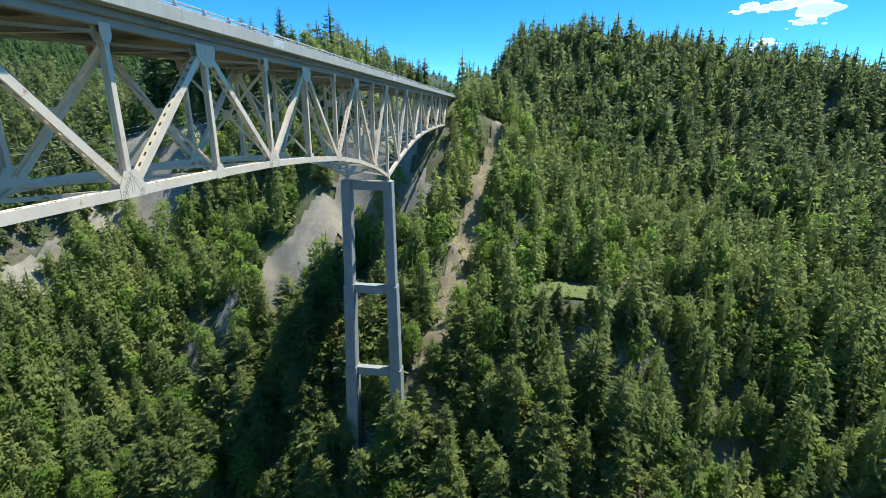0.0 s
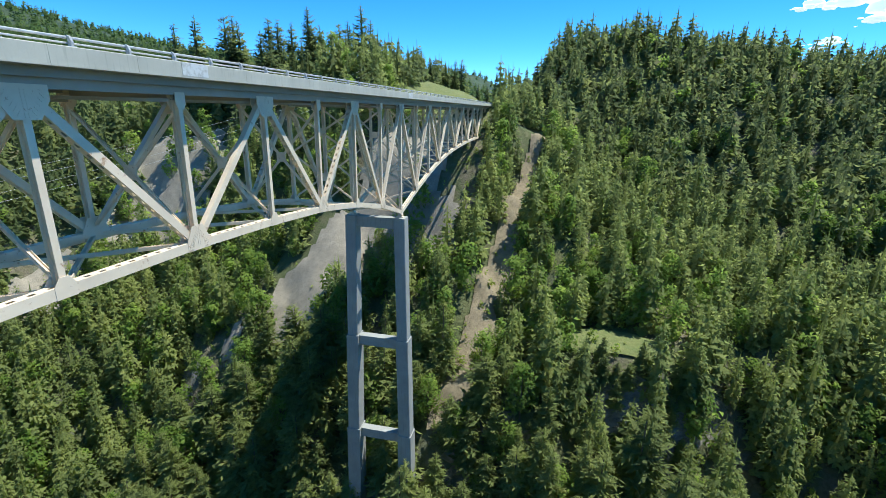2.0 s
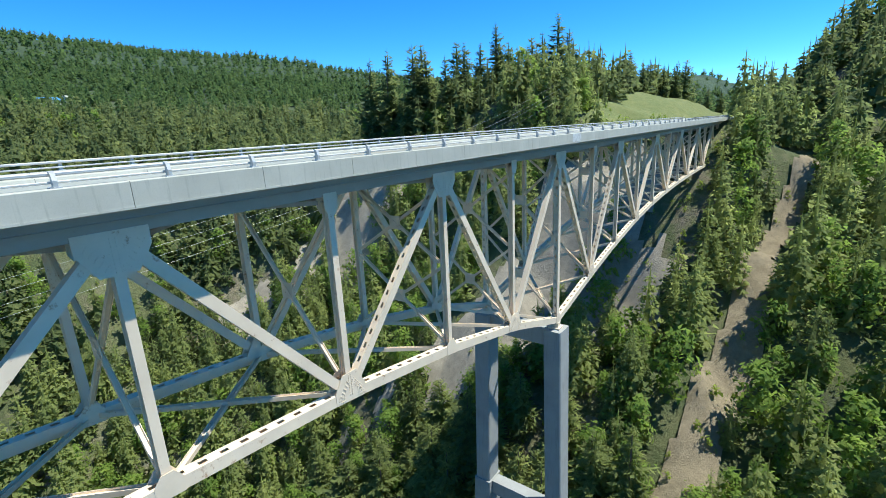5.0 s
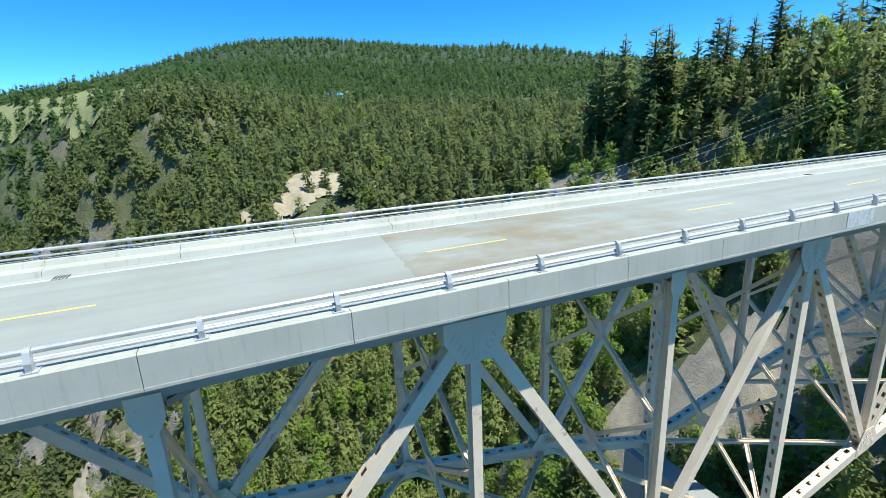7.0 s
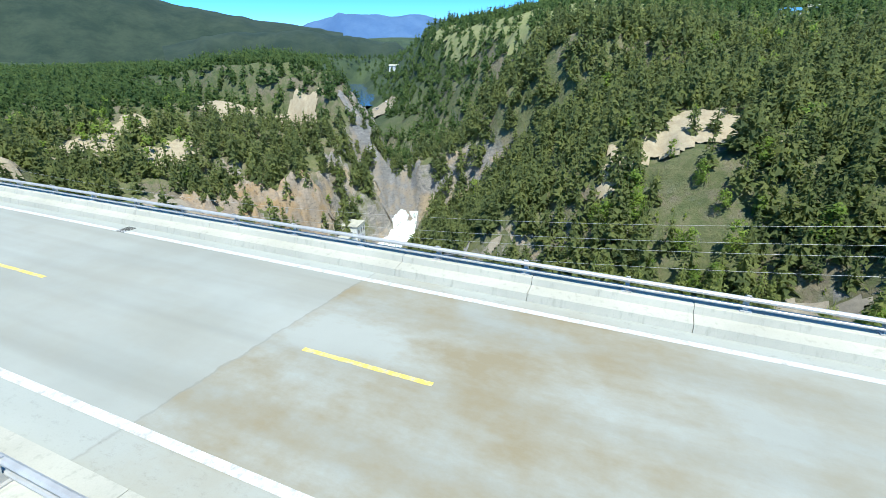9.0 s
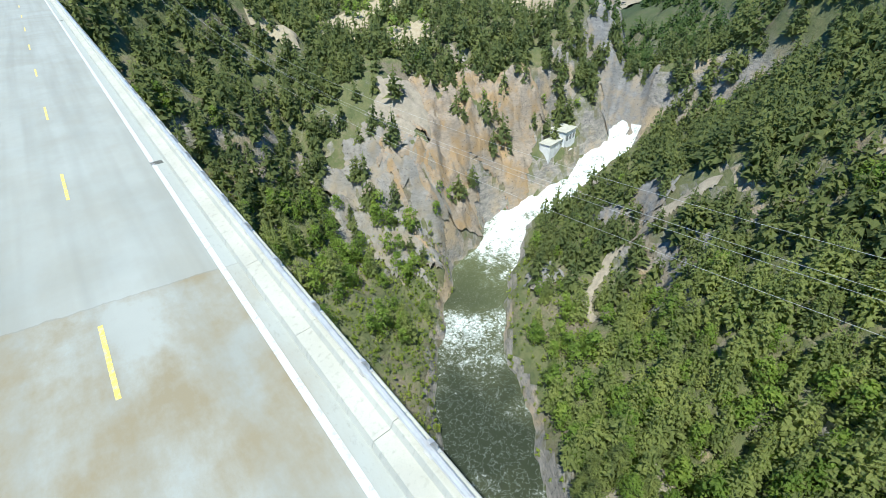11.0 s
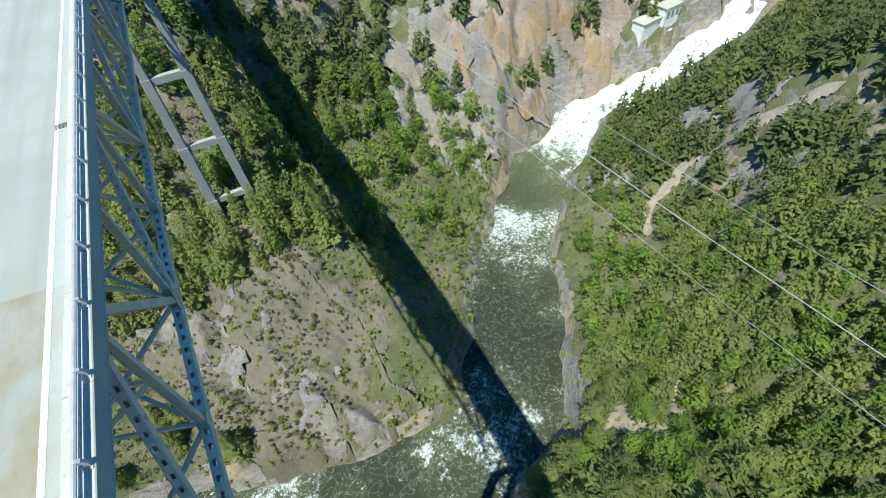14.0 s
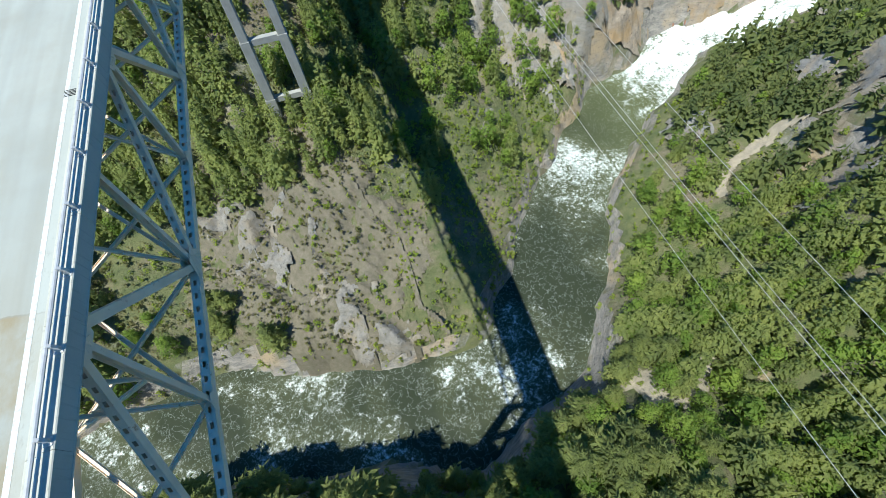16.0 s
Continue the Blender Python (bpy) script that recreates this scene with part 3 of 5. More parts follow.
far_hill("dark green wooded ridge in the distance", -175, -124, 1900, 700, lambda f: 5.6 - 2.8 * max(0.0, f - 0.55) / 0.45 + 0.5 * math.sin(f * 5), HILL.m, 3)
far_hill("low wooded hill in front of the far ridges", -142, -112, 1350, 420, lambda f: 2.4 * math.sin(math.pi * min(1.0, 0.12 + f)) ** 0.8, HILL.m, 5)
far_hill("hazy blue mountain on the horizon", -135, -102, 4300, 900, lambda f: 3.9 * math.sin(math.pi * f) ** 0.6, HAZY_HILL.m, 7)
far_hill("dark green wooded ridge in the distance", 25, 60, 2500, 700, lambda f: 4.2 * math.sin(math.pi * f) ** 0.5, HILL.m, 9)

# ---- clouds far off ----
GLOWING_CLOUD = Mat("cloud", 1.0).colour((0.9, 0.9, 0.92))
# Emission stands in for sunlight within the cloud, whose undersides render grey.
GLOWING_CLOUD.b.inputs["Emission Color"].default_value = (0.85, 0.93, 1.0, 1)
GLOWING_CLOUD.b.inputs["Emission Strength"].default_value = 0.55
GLOWING_CLOUD = GLOWING_CLOUD.m


def cloud(x, y, z, wide, seed):
    """A small fair-weather cloud: a row of flattened puffs in one mesh."""
    r = np.random.default_rng(seed)
    bm = bmesh.new()
    side = Vector((y, -x, 0)).normalized()
    for i in range(9):
        at = Vector((x, y, z)) + side * (wide * (i / 8 - 0.5) + 12 * r.normal()) + Vector((0, 0, wide * 0.05 * r.normal()))
        size = wide * (0.08 + 0.07 * r.random()) * (1.2 - abs(i / 4 - 1))
        ball = bmesh.ops.create_icosphere(bm, subdivisions=2, radius=size, matrix=Matrix.Translation(at) @ Matrix.Diagonal((1.5, 1.5, 0.5, 1)))
        for v in ball["verts"]:
            v.co += Vector(r.normal(size=3)) * size * 0.07
    for f in bm.faces:
        f.smooth = True
    me = bpy.data.meshes.new("cloud")
    bm.to_mesh(me)
    bm.free()
    me.materials.append(GLOWING_CLOUD)
    return tagged(new("cloud", me), "small white fair weather cloud in the blue sky", "cloud", kind="structure")


cloud(1845, 3476, 672, 560, 1)
cloud(1575, 3604, 655, 250, 2)
cloud(1858, 3488, 556, 230, 3)
cloud(1671, 3594, 440, 210, 4)

# ---- bridge ----
P, OFF, HALF = 7.62, 0.2, 3.45
FIRST, LAST = -19, 19
TOP = -1.05


def bottom(k):
    k = abs(k)
    if k <= 7:
        return (-8.85, -8.87, -9.0, -9.4, -10.0, -11.1, -12.7, -15.0)[k]
    return (-13.2, -11.7, -10.5, -9.7, -9.2, -8.9, -8.7, -8.6, -8.6, -8.6, -8.6, -8.6)[k - 8]


def ynode(k):
    return k * P + OFF


def perforated(bm, a, b, w, h, pitch=0.72, hole=0.3):
    """A box member: two solid webs, and cover plates with a row of hand holes."""
    a, b = Vector(a), Vector(b)
    d = (b - a).normalized()
    s = Vector((1, 0, 0))
    u = d.cross(s)
    for i in (-1, 1):
        beam(bm, a + s * (i * w / 2), b + s * (i * w / 2), 0.03, h, s)
    length = (b - a).length
    n = max(2, int(length / pitch))
    tie = length / n - hole
    for j in (-1, 1):
        at = u * (j * (h / 2 - 0.02))
        for i in (-1, 1):
            e = s * (i * (w / 2 - w * 0.16))
            beam(bm, a + at + e, b + at + e, w * 0.28, 0.022, s)
        for i in range(n + 1):
            m = a + d * (length * i / n)
            p, q = m - d * tie / 2, m + d * tie / 2
            if i == 0:
                p = a
            if i == n:
                q = b
            beam(bm, p + at, q + at, w * 0.46, 0.018, s)


def plate(bm, points, x0, x1):
    """A flat plate in the truss's plane: (y, z) corners between two x."""
    a = [bm.verts.new((x0, y, z)) for y, z in points]
    b = [bm.verts.new((x1, y, z)) for y, z in points]
    n = len(points)
    for i in range(n):
        bm.faces.new((a[i], a[(i + 1) % n], b[(i + 1) % n], b[i]))
    bm.faces.new(a[::-1])
    bm.faces.new(b)


def bolts(bm, x, spots):
    for y, z in spots:
        box(bm, x - 0.018, x + 0.018, y - 0.022, y + 0.022, z - 0.022, z + 0.022)


bridge = thing("truss_bridge", "tall steel deck truss bridge carrying a two lane concrete road", "bridge")
YA, YB = ynode(FIRST) - 0.5, ynode(LAST) + 0.5
bm = bmesh.new()
prism(bm, [(-4.6, -0.30), (4.6, -0.30), (4.6, -0.06), (3.9, 0.0), (-3.9, 0.0), (-4.6, -0.06)], YA, YB)
part("deck_slab", bm, DECK, bridge, "pale grey worn concrete road surface")
for s in (1, -1):
    for x, name in ((3.9, "fascia_girder"), (1.3, "stringer")):
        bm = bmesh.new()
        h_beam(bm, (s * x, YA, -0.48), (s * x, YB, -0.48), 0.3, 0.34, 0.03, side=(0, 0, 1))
        part(name, bm, STEEL_SHADED, bridge)
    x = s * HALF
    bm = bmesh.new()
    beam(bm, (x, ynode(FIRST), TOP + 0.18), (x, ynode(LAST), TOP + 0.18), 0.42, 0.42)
    part("top_chord", bm, STEEL_SHADED, bridge)
    for k in range(FIRST, LAST):
        bm = bmesh.new()
        perforated(bm, (x, ynode(k), bottom(k)), (x, ynode(k + 1), bottom(k + 1)), 0.46, 0.5)
        part("bottom_chord", bm, STEEL, bridge)
        bm = bmesh.new()
        lo, hi = (k + 1, k) if k % 2 else (k, k + 1)
        a, b = Vector((x, ynode(lo), bottom(lo))), Vector((x, ynode(hi), TOP))
        e = (b - a).normalized() * 0.55
        if k % 4 in (0, 1, 3):
            perforated(bm, a + e, b - e, 0.36, 0.40, 0.66, 0.26)
        else:
            beam(bm, a + e, b - e, 0.34, 0.36)
        part("diagonal", bm, STEEL, bridge)
    for k in range(FIRST, LAST + 1):
        bm = bmesh.new()
        if abs(k) == 7:
            perforated(bm, (x, ynode(k), bottom(k) + 0.3), (x, ynode(k), TOP - 0.2), 0.36, 0.42, 0.7, 0.26)
        else:
            h_beam(bm, (x, ynode(k), TOP), (x, ynode(k), bottom(k)), 0.30, 0.34, 0.03)
        part("vertical_post", bm, STEEL, bridge)
        y, zb = ynode(k), bottom(k)
        slope = (bottom(k + 1) if k < LAST else zb) - (bottom(k - 1) if k > FIRST else zb)
        g = slope / (2 * P)
        big_top, big_low = k % 2 == 1, k % 2 == 0
        for i in (-1, 1):
            bm = bmesh.new()
            xx = x + i * 0.235
            if big_top:
                pts = [(y - 0.95, TOP + 0.12), (y - 0.95, TOP - 0.42), (y - 0.5, TOP - 1.15), (y + 0.5, TOP - 1.15), (y + 0.95, TOP - 0.42), (y + 0.95, TOP + 0.12)]
            else:
                pts = [(y - 0.34, TOP + 0.1), (y - 0.34, TOP - 0.45), (y - 0.2, TOP - 0.75), (y + 0.2, TOP - 0.75), (y + 0.34, TOP - 0.45), (y + 0.34, TOP + 0.1)]
            plate(bm, pts[::-1] if i < 0 else pts, xx - 0.012, xx + 0.012)
            if big_top and -2 < k < 12 and i == s:
                bolts(bm, x + s * 0.252, [(y + q * (0.22 + 0.1 * i + 0.05 * j), TOP - 0.85 + 0.16 * i - 0.06 * j) for q in (-1, 1) for i in range(5) for j in range(3)]
                  + [(y + q * 0.07, TOP - 1.05 + 0.12 * i) for q in (-1, 1) for i in range(9)])
            part("top_gusset", bm, STEEL, bridge)
        for i in (-1, 1):
            bm = bmesh.new()
            xx = x + i * 0.25
            if big_low:
                pts = [(y - 0.85, zb - 0.28 - 0.85 * g), (y + 0.85, zb - 0.28 + 0.85 * g), (y + 0.85, zb + 0.3 + 0.85 * g), (y + 0.42, zb + 1.1), (y - 0.42, zb + 1.1), (y - 0.85, zb + 0.3 - 0.85 * g)]
            else:
                pts = [(y - 0.45, zb - 0.28 - 0.45 * g), (y + 0.45, zb - 0.28 + 0.45 * g), (y + 0.45, zb + 0.27 + 0.45 * g), (y + 0.2, zb + 0.62), (y - 0.2, zb + 0.62), (y - 0.45, zb + 0.27 - 0.45 * g)]
            plate(bm, pts if i < 0 else pts[::-1], xx - 0.012, xx + 0.012)
            if big_low and -2 < k < 12 and i == s:
                bolts(bm, x + s * 0.268, [(y + q * (0.2 + 0.1 * i - 0.05 * j), zb + 0.75 - 0.14 * i - 0.06 * j) for q in (-1, 1) for i in range(5) for j in range(3)]
                  + [(y + q * 0.07, zb + 1.0 - 0.12 * i) for q in (-1, 1) for i in range(9)]
                  + [(y + q * (0.4 + 0.1 * i), zb - 0.16 + 0.14 * j + q * 0.4 * g) for q in (-1, 1) for i in range(4) for j in range(3)])
            part("bottom_gusset", bm, STEEL, bridge)
for k in range(FIRST, LAST + 1):
    y, zb = ynode(k), bottom(k)
    bm = bmesh.new()
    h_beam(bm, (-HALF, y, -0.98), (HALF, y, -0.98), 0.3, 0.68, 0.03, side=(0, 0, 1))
    part("floor_beam", bm, STEEL_SHADED, bridge)
    bm = bmesh.new()
    h_beam(bm, (-HALF, y, zb), (HALF, y, zb), 0.26, 0.28, 0.03)
    part("bottom_strut", bm, STEEL, bridge)
    tiers = [(TOP - 0.7, zb + 0.35)] if abs(k) not in (5, 6, 7, 8, 9) else [(TOP - 0.7, (TOP + zb) / 2), ((TOP + zb) / 2, zb + 0.35)]
    for hi, lo in tiers:
        for i in (-1, 1):
            bm = bmesh.new()
            h_beam(bm, (i * HALF, y + 0.05 * i, hi), (-i * HALF, y + 0.05 * i, lo), 0.16, 0.16, 0.02, side=(0, 1, 0), trim=(0.3, 0.3))
            part("sway_brace", bm, STEEL, bridge)
        bm = bmesh.new()
        m = (hi + lo) / 2
        box(bm, -0.42, 0.42, y - 0.11, y - 0.09, m - 0.4, m + 0.4)
        part("centre_plate", bm, STEEL, bridge)
        if len(tiers) > 1 and lo > zb + 1:
            bm = bmesh.new()
            h_beam(bm, (-HALF, y, lo), (HALF, y, lo), 0.2, 0.2, 0.02)
            part("sway_strut", bm, STEEL, bridge)
for k in range(FIRST, LAST):
    for i in (-1, 1):
        bm = bmesh.new()
        h_beam(bm, (i * HALF, ynode(k), bottom(k) - 0.05 * i), (-i * HALF, ynode(k + 1), bottom(k + 1) - 0.05 * i), 0.2, 0.2, 0.02, trim=(0.35, 0.35))
        part("bottom_lateral", bm, STEEL, bridge)
        bm = bmesh.new()
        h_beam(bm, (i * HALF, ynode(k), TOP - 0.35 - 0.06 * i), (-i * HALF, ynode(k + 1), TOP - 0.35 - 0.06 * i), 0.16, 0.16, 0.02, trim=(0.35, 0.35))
        part("top_lateral", bm, STEEL_SHADED, bridge)
for k in (-7, 7):
    for s in (1, -1):
        bm = bmesh.new()
        box(bm, s * HALF - 0.5, s * HALF + 0.5, ynode(k) - 0.45, ynode(k) + 0.45, -15.75, -15.6)
        box(bm, s * HALF - 0.3, s * HALF + 0.3, ynode(k) - 0.25, ynode(k) + 0.25, -15.6, -15.2)
        part("bearing", bm, STEEL, bridge)


def leg_between(bm, xa, za, wa, da, xb, zb, wb, db, y, c=0.09):
    """A tapering leg with chamfered corners."""
    rings = []
    for x, z, w, d in ((xa, za, wa, da), (xb, zb, wb, db)):
        w, d = w / 2, d / 2
        rings.append([bm.verts.new((x + i, y + j, z)) for i, j in ((-w + c, -d), (w - c, -d), (w, -d + c), (w, d - c), (w - c, d), (-w + c, d), (-w, d - c), (-w, -d + c))])
    lo, hi = rings[1], rings[0]
    for i in range(8):
        bm.faces.new((lo[i], lo[(i + 1) % 8], hi[(i + 1) % 8], hi[i]))
    bm.faces.new(lo[::-1])
    bm.faces.new(hi)


def pier(y, tiers):
    """Two concrete legs with cross struts; each tier is wider than the one above."""
    p = thing("bridge_pier", "tall two legged grey concrete bridge pier with cross struts", "bridge pier", "bridge piers")
    top = -15.75
    for i, low in enumerate(tiers):
        w = 1.55 + 0.3 * i
        for s in (1, -1):
            bm = bmesh.new()
            leg_between(bm, s * (3.5 + 0.33 * i), top, w, w + 0.35, s * (3.5 + 0.33 * (i + 1)), low, w, w + 0.35, y)
            part("leg", bm, PIER, p)
        bm = bmesh.new()
        inner = 3.5 + 0.33 * i - w / 2 + 0.1
        box(bm, -inner, inner, y - 0.62, y + 0.62, top - 1.55, top - 0.06)
        part("cross_strut", bm, PIER, p)
        top = low
    return p


pier(ynode(7), (-34.0, -50.3, -72))
pier(ynode(-7), (-34.5, -51, -67, -90))


def abutment(sign):
    y = ynode(19) * sign if sign > 0 else ynode(-19)
    p = thing("bridge_abutment", "grey concrete bridge abutment at the end of the truss", "bridge abutment", "bridge abutments")
    bm = bmesh.new()
    box(bm, -5.4, 5.4, min(y + sign * 0.6, y + sign * 2.2), max(y + sign * 0.6, y + sign * 2.2), -16, -0.32)
    part("back_wall", bm, CONCRETE, p)
    bm = bmesh.new()
    box(bm, -5.0, 5.0, min(y - sign * 1.4, y + sign * 0.6), max(y - sign * 1.4, y + sign * 0.6), -18, -9.3)
    part("bearing_seat", bm, CONCRETE, p)
    return p


abutment(1)
abutment(-1)

# the parapets in cast lengths with open joints
for s in (1, -1):
    parapet = thing("parapet", "weathered grey concrete bridge parapet with stepped kerb and joints", "parapet", "bridge parapets")
    prof = [(3.88, 0.0), (3.94, 0.2), (4.36, 0.245), (4.43, 0.41), (4.47, 0.425), (4.80, 0.425), (4.83, 0.40), (4.84, -0.27), (4.80, -0.30), (4.60, -0.30)]
    prof = [(s * x, z) for x, z in prof]
    bm = bmesh.new()
    prism(bm, prof if s < 0 else prof[::-1], 0.007, 3.803)
    box(bm, min(s * 4.84, s * 4.852), max(s * 4.84, s * 4.852), 0.007, 3.803, -0.30, -0.235)
    me = bpy.data.meshes.new("parapet_length")
    bm.to_mesh(me)
    bm.free()
    me.materials.append(CONCRETE)
    y = 38.62 - 3.81 * 48
    while y < YB - 2:
        if y > YA - 2:
            piece("parapet_length", me, parapet, Matrix.Translation((0, y, 0)))
        y += 3.81
    for y0, y1 in ((52.85, 54.55),) + (((14.5, 16.3),) if s > 0 else ()):
        bm = bmesh.new()
        e = 4.846 if s > 0 else 4.425
        box(bm, s * e - 0.004, s * e + 0.004, y0, y1, (-0.2 if s > 0 else 0.24), 0.40)
        if s < 0:
            box(bm, -4.35, -3.96, y0, y1, 0.235, 0.25)
        part("painted_patch", bm, WHITE_LINE, parapet, "patch of white paint")

    guard = thing("bridge_railing", "galvanised two rail steel railing on curved posts", "railing", "bridge railings")
    for name, x, z, r in (("upper_rail", 4.55, 0.75, 0.068), ("lower_rail", 4.57, 0.555, 0.046)):
        bm = bmesh.new()
        prism(bm, [(s * x + r * math.cos(2 * math.pi * i / 8 + 0.39), z + r * math.sin(2 * math.pi * i / 8 + 0.39) * 0.8) for i in range(7, -1, -1)], YA, YB)
        part(name, bm, RAIL, guard)
    bm = bmesh.new()
    prof = [(4.58, 0.42), (4.76, 0.42), (4.77, 0.60), (4.70, 0.78), (4.60, 0.83), (4.54, 0.825), (4.60, 0.72), (4.62, 0.6)]
    prof = [(s * x, z) for x, z in prof]
    prism(bm, prof if s < 0 else prof[::-1], -0.05, 0.05)
    box(bm, min(s * 4.52, s * 4.79), max(s * 4.52, s * 4.79), -0.12, 0.12, 0.422, 0.45)
    me = bpy.data.meshes.new("rail_post")
    bm.to_mesh(me)
    bm.free()
    me.materials.append(RAIL)
    y = 39.66 - 2.54 * 73
    while y < YB:
        if y > YA:
            piece("rail_post", me, guard, Matrix.Translation((0, y, 0)))
        y += 2.54

# lane paint, drains and cracks
for s in (1, -1):
    bm = bmesh.new()
    x = 3.0 if s > 0 else -3.4
    box(bm, x - 0.09, x + 0.09, YA, YB, 0.002, 0.006)
    part("edge_line", bm, WHITE_LINE, bridge, "worn white road edge line")
for n in range(-15, 9):
    bm = bmesh.new()
    box(bm, -0.06, 0.06, 38.5 + 12.19 * n, 41.55 + 12.19 * n, 0.002, 0.006)
    part("centre_dash", bm, YELLOW_LINE, bridge, "yellow centre line dash")
for y in (27.75, -25.0, 66.0):
    for s in (1, -1):
        bm = bmesh.new()
        for i in range(5):
            box(bm, s * 3.55 - 0.25, s * 3.55 + 0.25, y + 0.09 * i - 0.2, y + 0.09 * i - 0.15, -0.01, 0.008)
        part("drain_grate", bm, HOLE, bridge, "dark rusty drain grate beside the kerb")

# the road beyond the bridge's ends
for s in (1, -1):
    road = tagged(new("road"), kind="structure")
    tagged(road, "pale worn asphalt road leading off the bridge", "road")
    bm = bmesh.new()
    y0, y1 = sorted((s * 147.8, s * 520.0))
    box(bm, -5.0, 5.0, y0, y1, -0.6, 0.0)
    part("carriageway", bm, DECK, road)
    for x in (-3.4, 3.0):
        bm = bmesh.new()
        box(bm, x - 0.08, x + 0.08, y0, y1, 0.002, 0.006)
        part("edge_line", bm, WHITE_LINE, road)

# ---- trees ----
def conifer(levels, arms, seed, slim=0.2, fans=3, twigs=0):
    """Unit-high fir: whorls of boughs, each a fan of pointed sprays, bearing twigs when near. Returns vertices, triangles and normals."""
    r = np.random.default_rng(seed)
    vs, ts, ns = [], [], []
    skew, belly = r.normal() * 0.12, 0.5 + 0.25 * r.random()
    lean = r.normal(size=2) * 0.02
    low = 0.04 + 0.1 * r.random()

    def spray(root, tip, wide, out):
        k = len(vs)
        d = tip - root
        u = np.cross(d, (0, 0, 1.0)) + r.normal(size=3) * 0.35 * np.linalg.norm(d)
        u /= np.linalg.norm(u) + 1e-9
        mid = root + d * (0.3 + 0.2 * r.random())
        vs.extend([root if twigs else root - u * wide, (mid if twigs else root) + u * wide, tip])
        ts.append((k, k + 1, k + 2))
        ns.extend([out, out, out])
        if twigs:
            vs.append(mid - u * wide * (0.7 + 0.5 * r.random()) - np.array((0, 0, wide * 0.5)))
            ts.append((k, k + 2, k + 3))
            ns.append(out + r.normal(size=3) * 0.15)

    for i in range(levels):
        f = (i + r.random() * 0.9) / levels
        z = low + (0.97 - low) * f
        reach = slim * (1 - f) ** belly * (0.72 + 0.5 * r.random()) * min(1.0, 0.6 + f * 2.5) + 0.01
        n = max(3, round(arms * (1 - 0.5 * f)))
        turn = r.random() * 6.28
        for j in range(n):
            t = turn + 6.283 * j / n + r.normal() * 0.25
            l = reach * (0.65 + 0.55 * r.random()) * (1 + skew * math.cos(t))
            sag = 0.45 - 0.8 * f + 0.25 * r.normal()
            for q in range(fans):
                w = t + (q - (fans - 1) / 2) * 0.42 + r.normal() * 0.12
                c, s = math.cos(w), math.sin(w)
                far = l * (1.0 if q == fans // 2 else 0.74 + 0.2 * r.random())
                stem = np.array((lean[0] * f, lean[1] * f, z))
                root = stem + np.array((c, s, -sag * 0.6)) * far * (0.12 if twigs else 0.3)
                tip = stem + np.array((c, s, -sag + 0.12 * r.normal())) * far
                out = np.array((c * 0.45, s * 0.45, 0.85)) + r.normal(size=3) * 0.22
                spray(root, tip, far * (0.13 if twigs else 0.5 / (fans + 1)), out)
                for m in range(twigs):
                    g = 0.35 + 0.6 * (m + r.random()) / twigs
                    side = 1 if (m + q) % 2 else -1
                    a = w + side * (0.6 + 0.3 * r.random())
                    at = root + (tip - root) * g
                    e = at + np.array((math.cos(a), math.sin(a), 0.25 * r.normal() - 0.1)) * far * 0.38
                    spray(at, e, far * 0.075, out + r.normal(size=3) * 0.3)
    # the leader, and the dark mass of twigs inside
    for j in range(5):
        t = 1.257 * j
        k = len(vs)
        o = np.array((math.cos(t), math.sin(t), 0.5))
        top = np.array((lean[0], lean[1], 1.0))
        vs += [top, np.array((0.2 * slim * math.cos(t), 0.2 * slim * math.sin(t), low + 0.06)), np.array((0.2 * slim * math.cos(t + 1.257), 0.2 * slim * math.sin(t + 1.257), low + 0.06))]
        ts.append((k, k + 1, k + 2))
        ns += [o, o, o]
    return facing(vs, ts, ns)


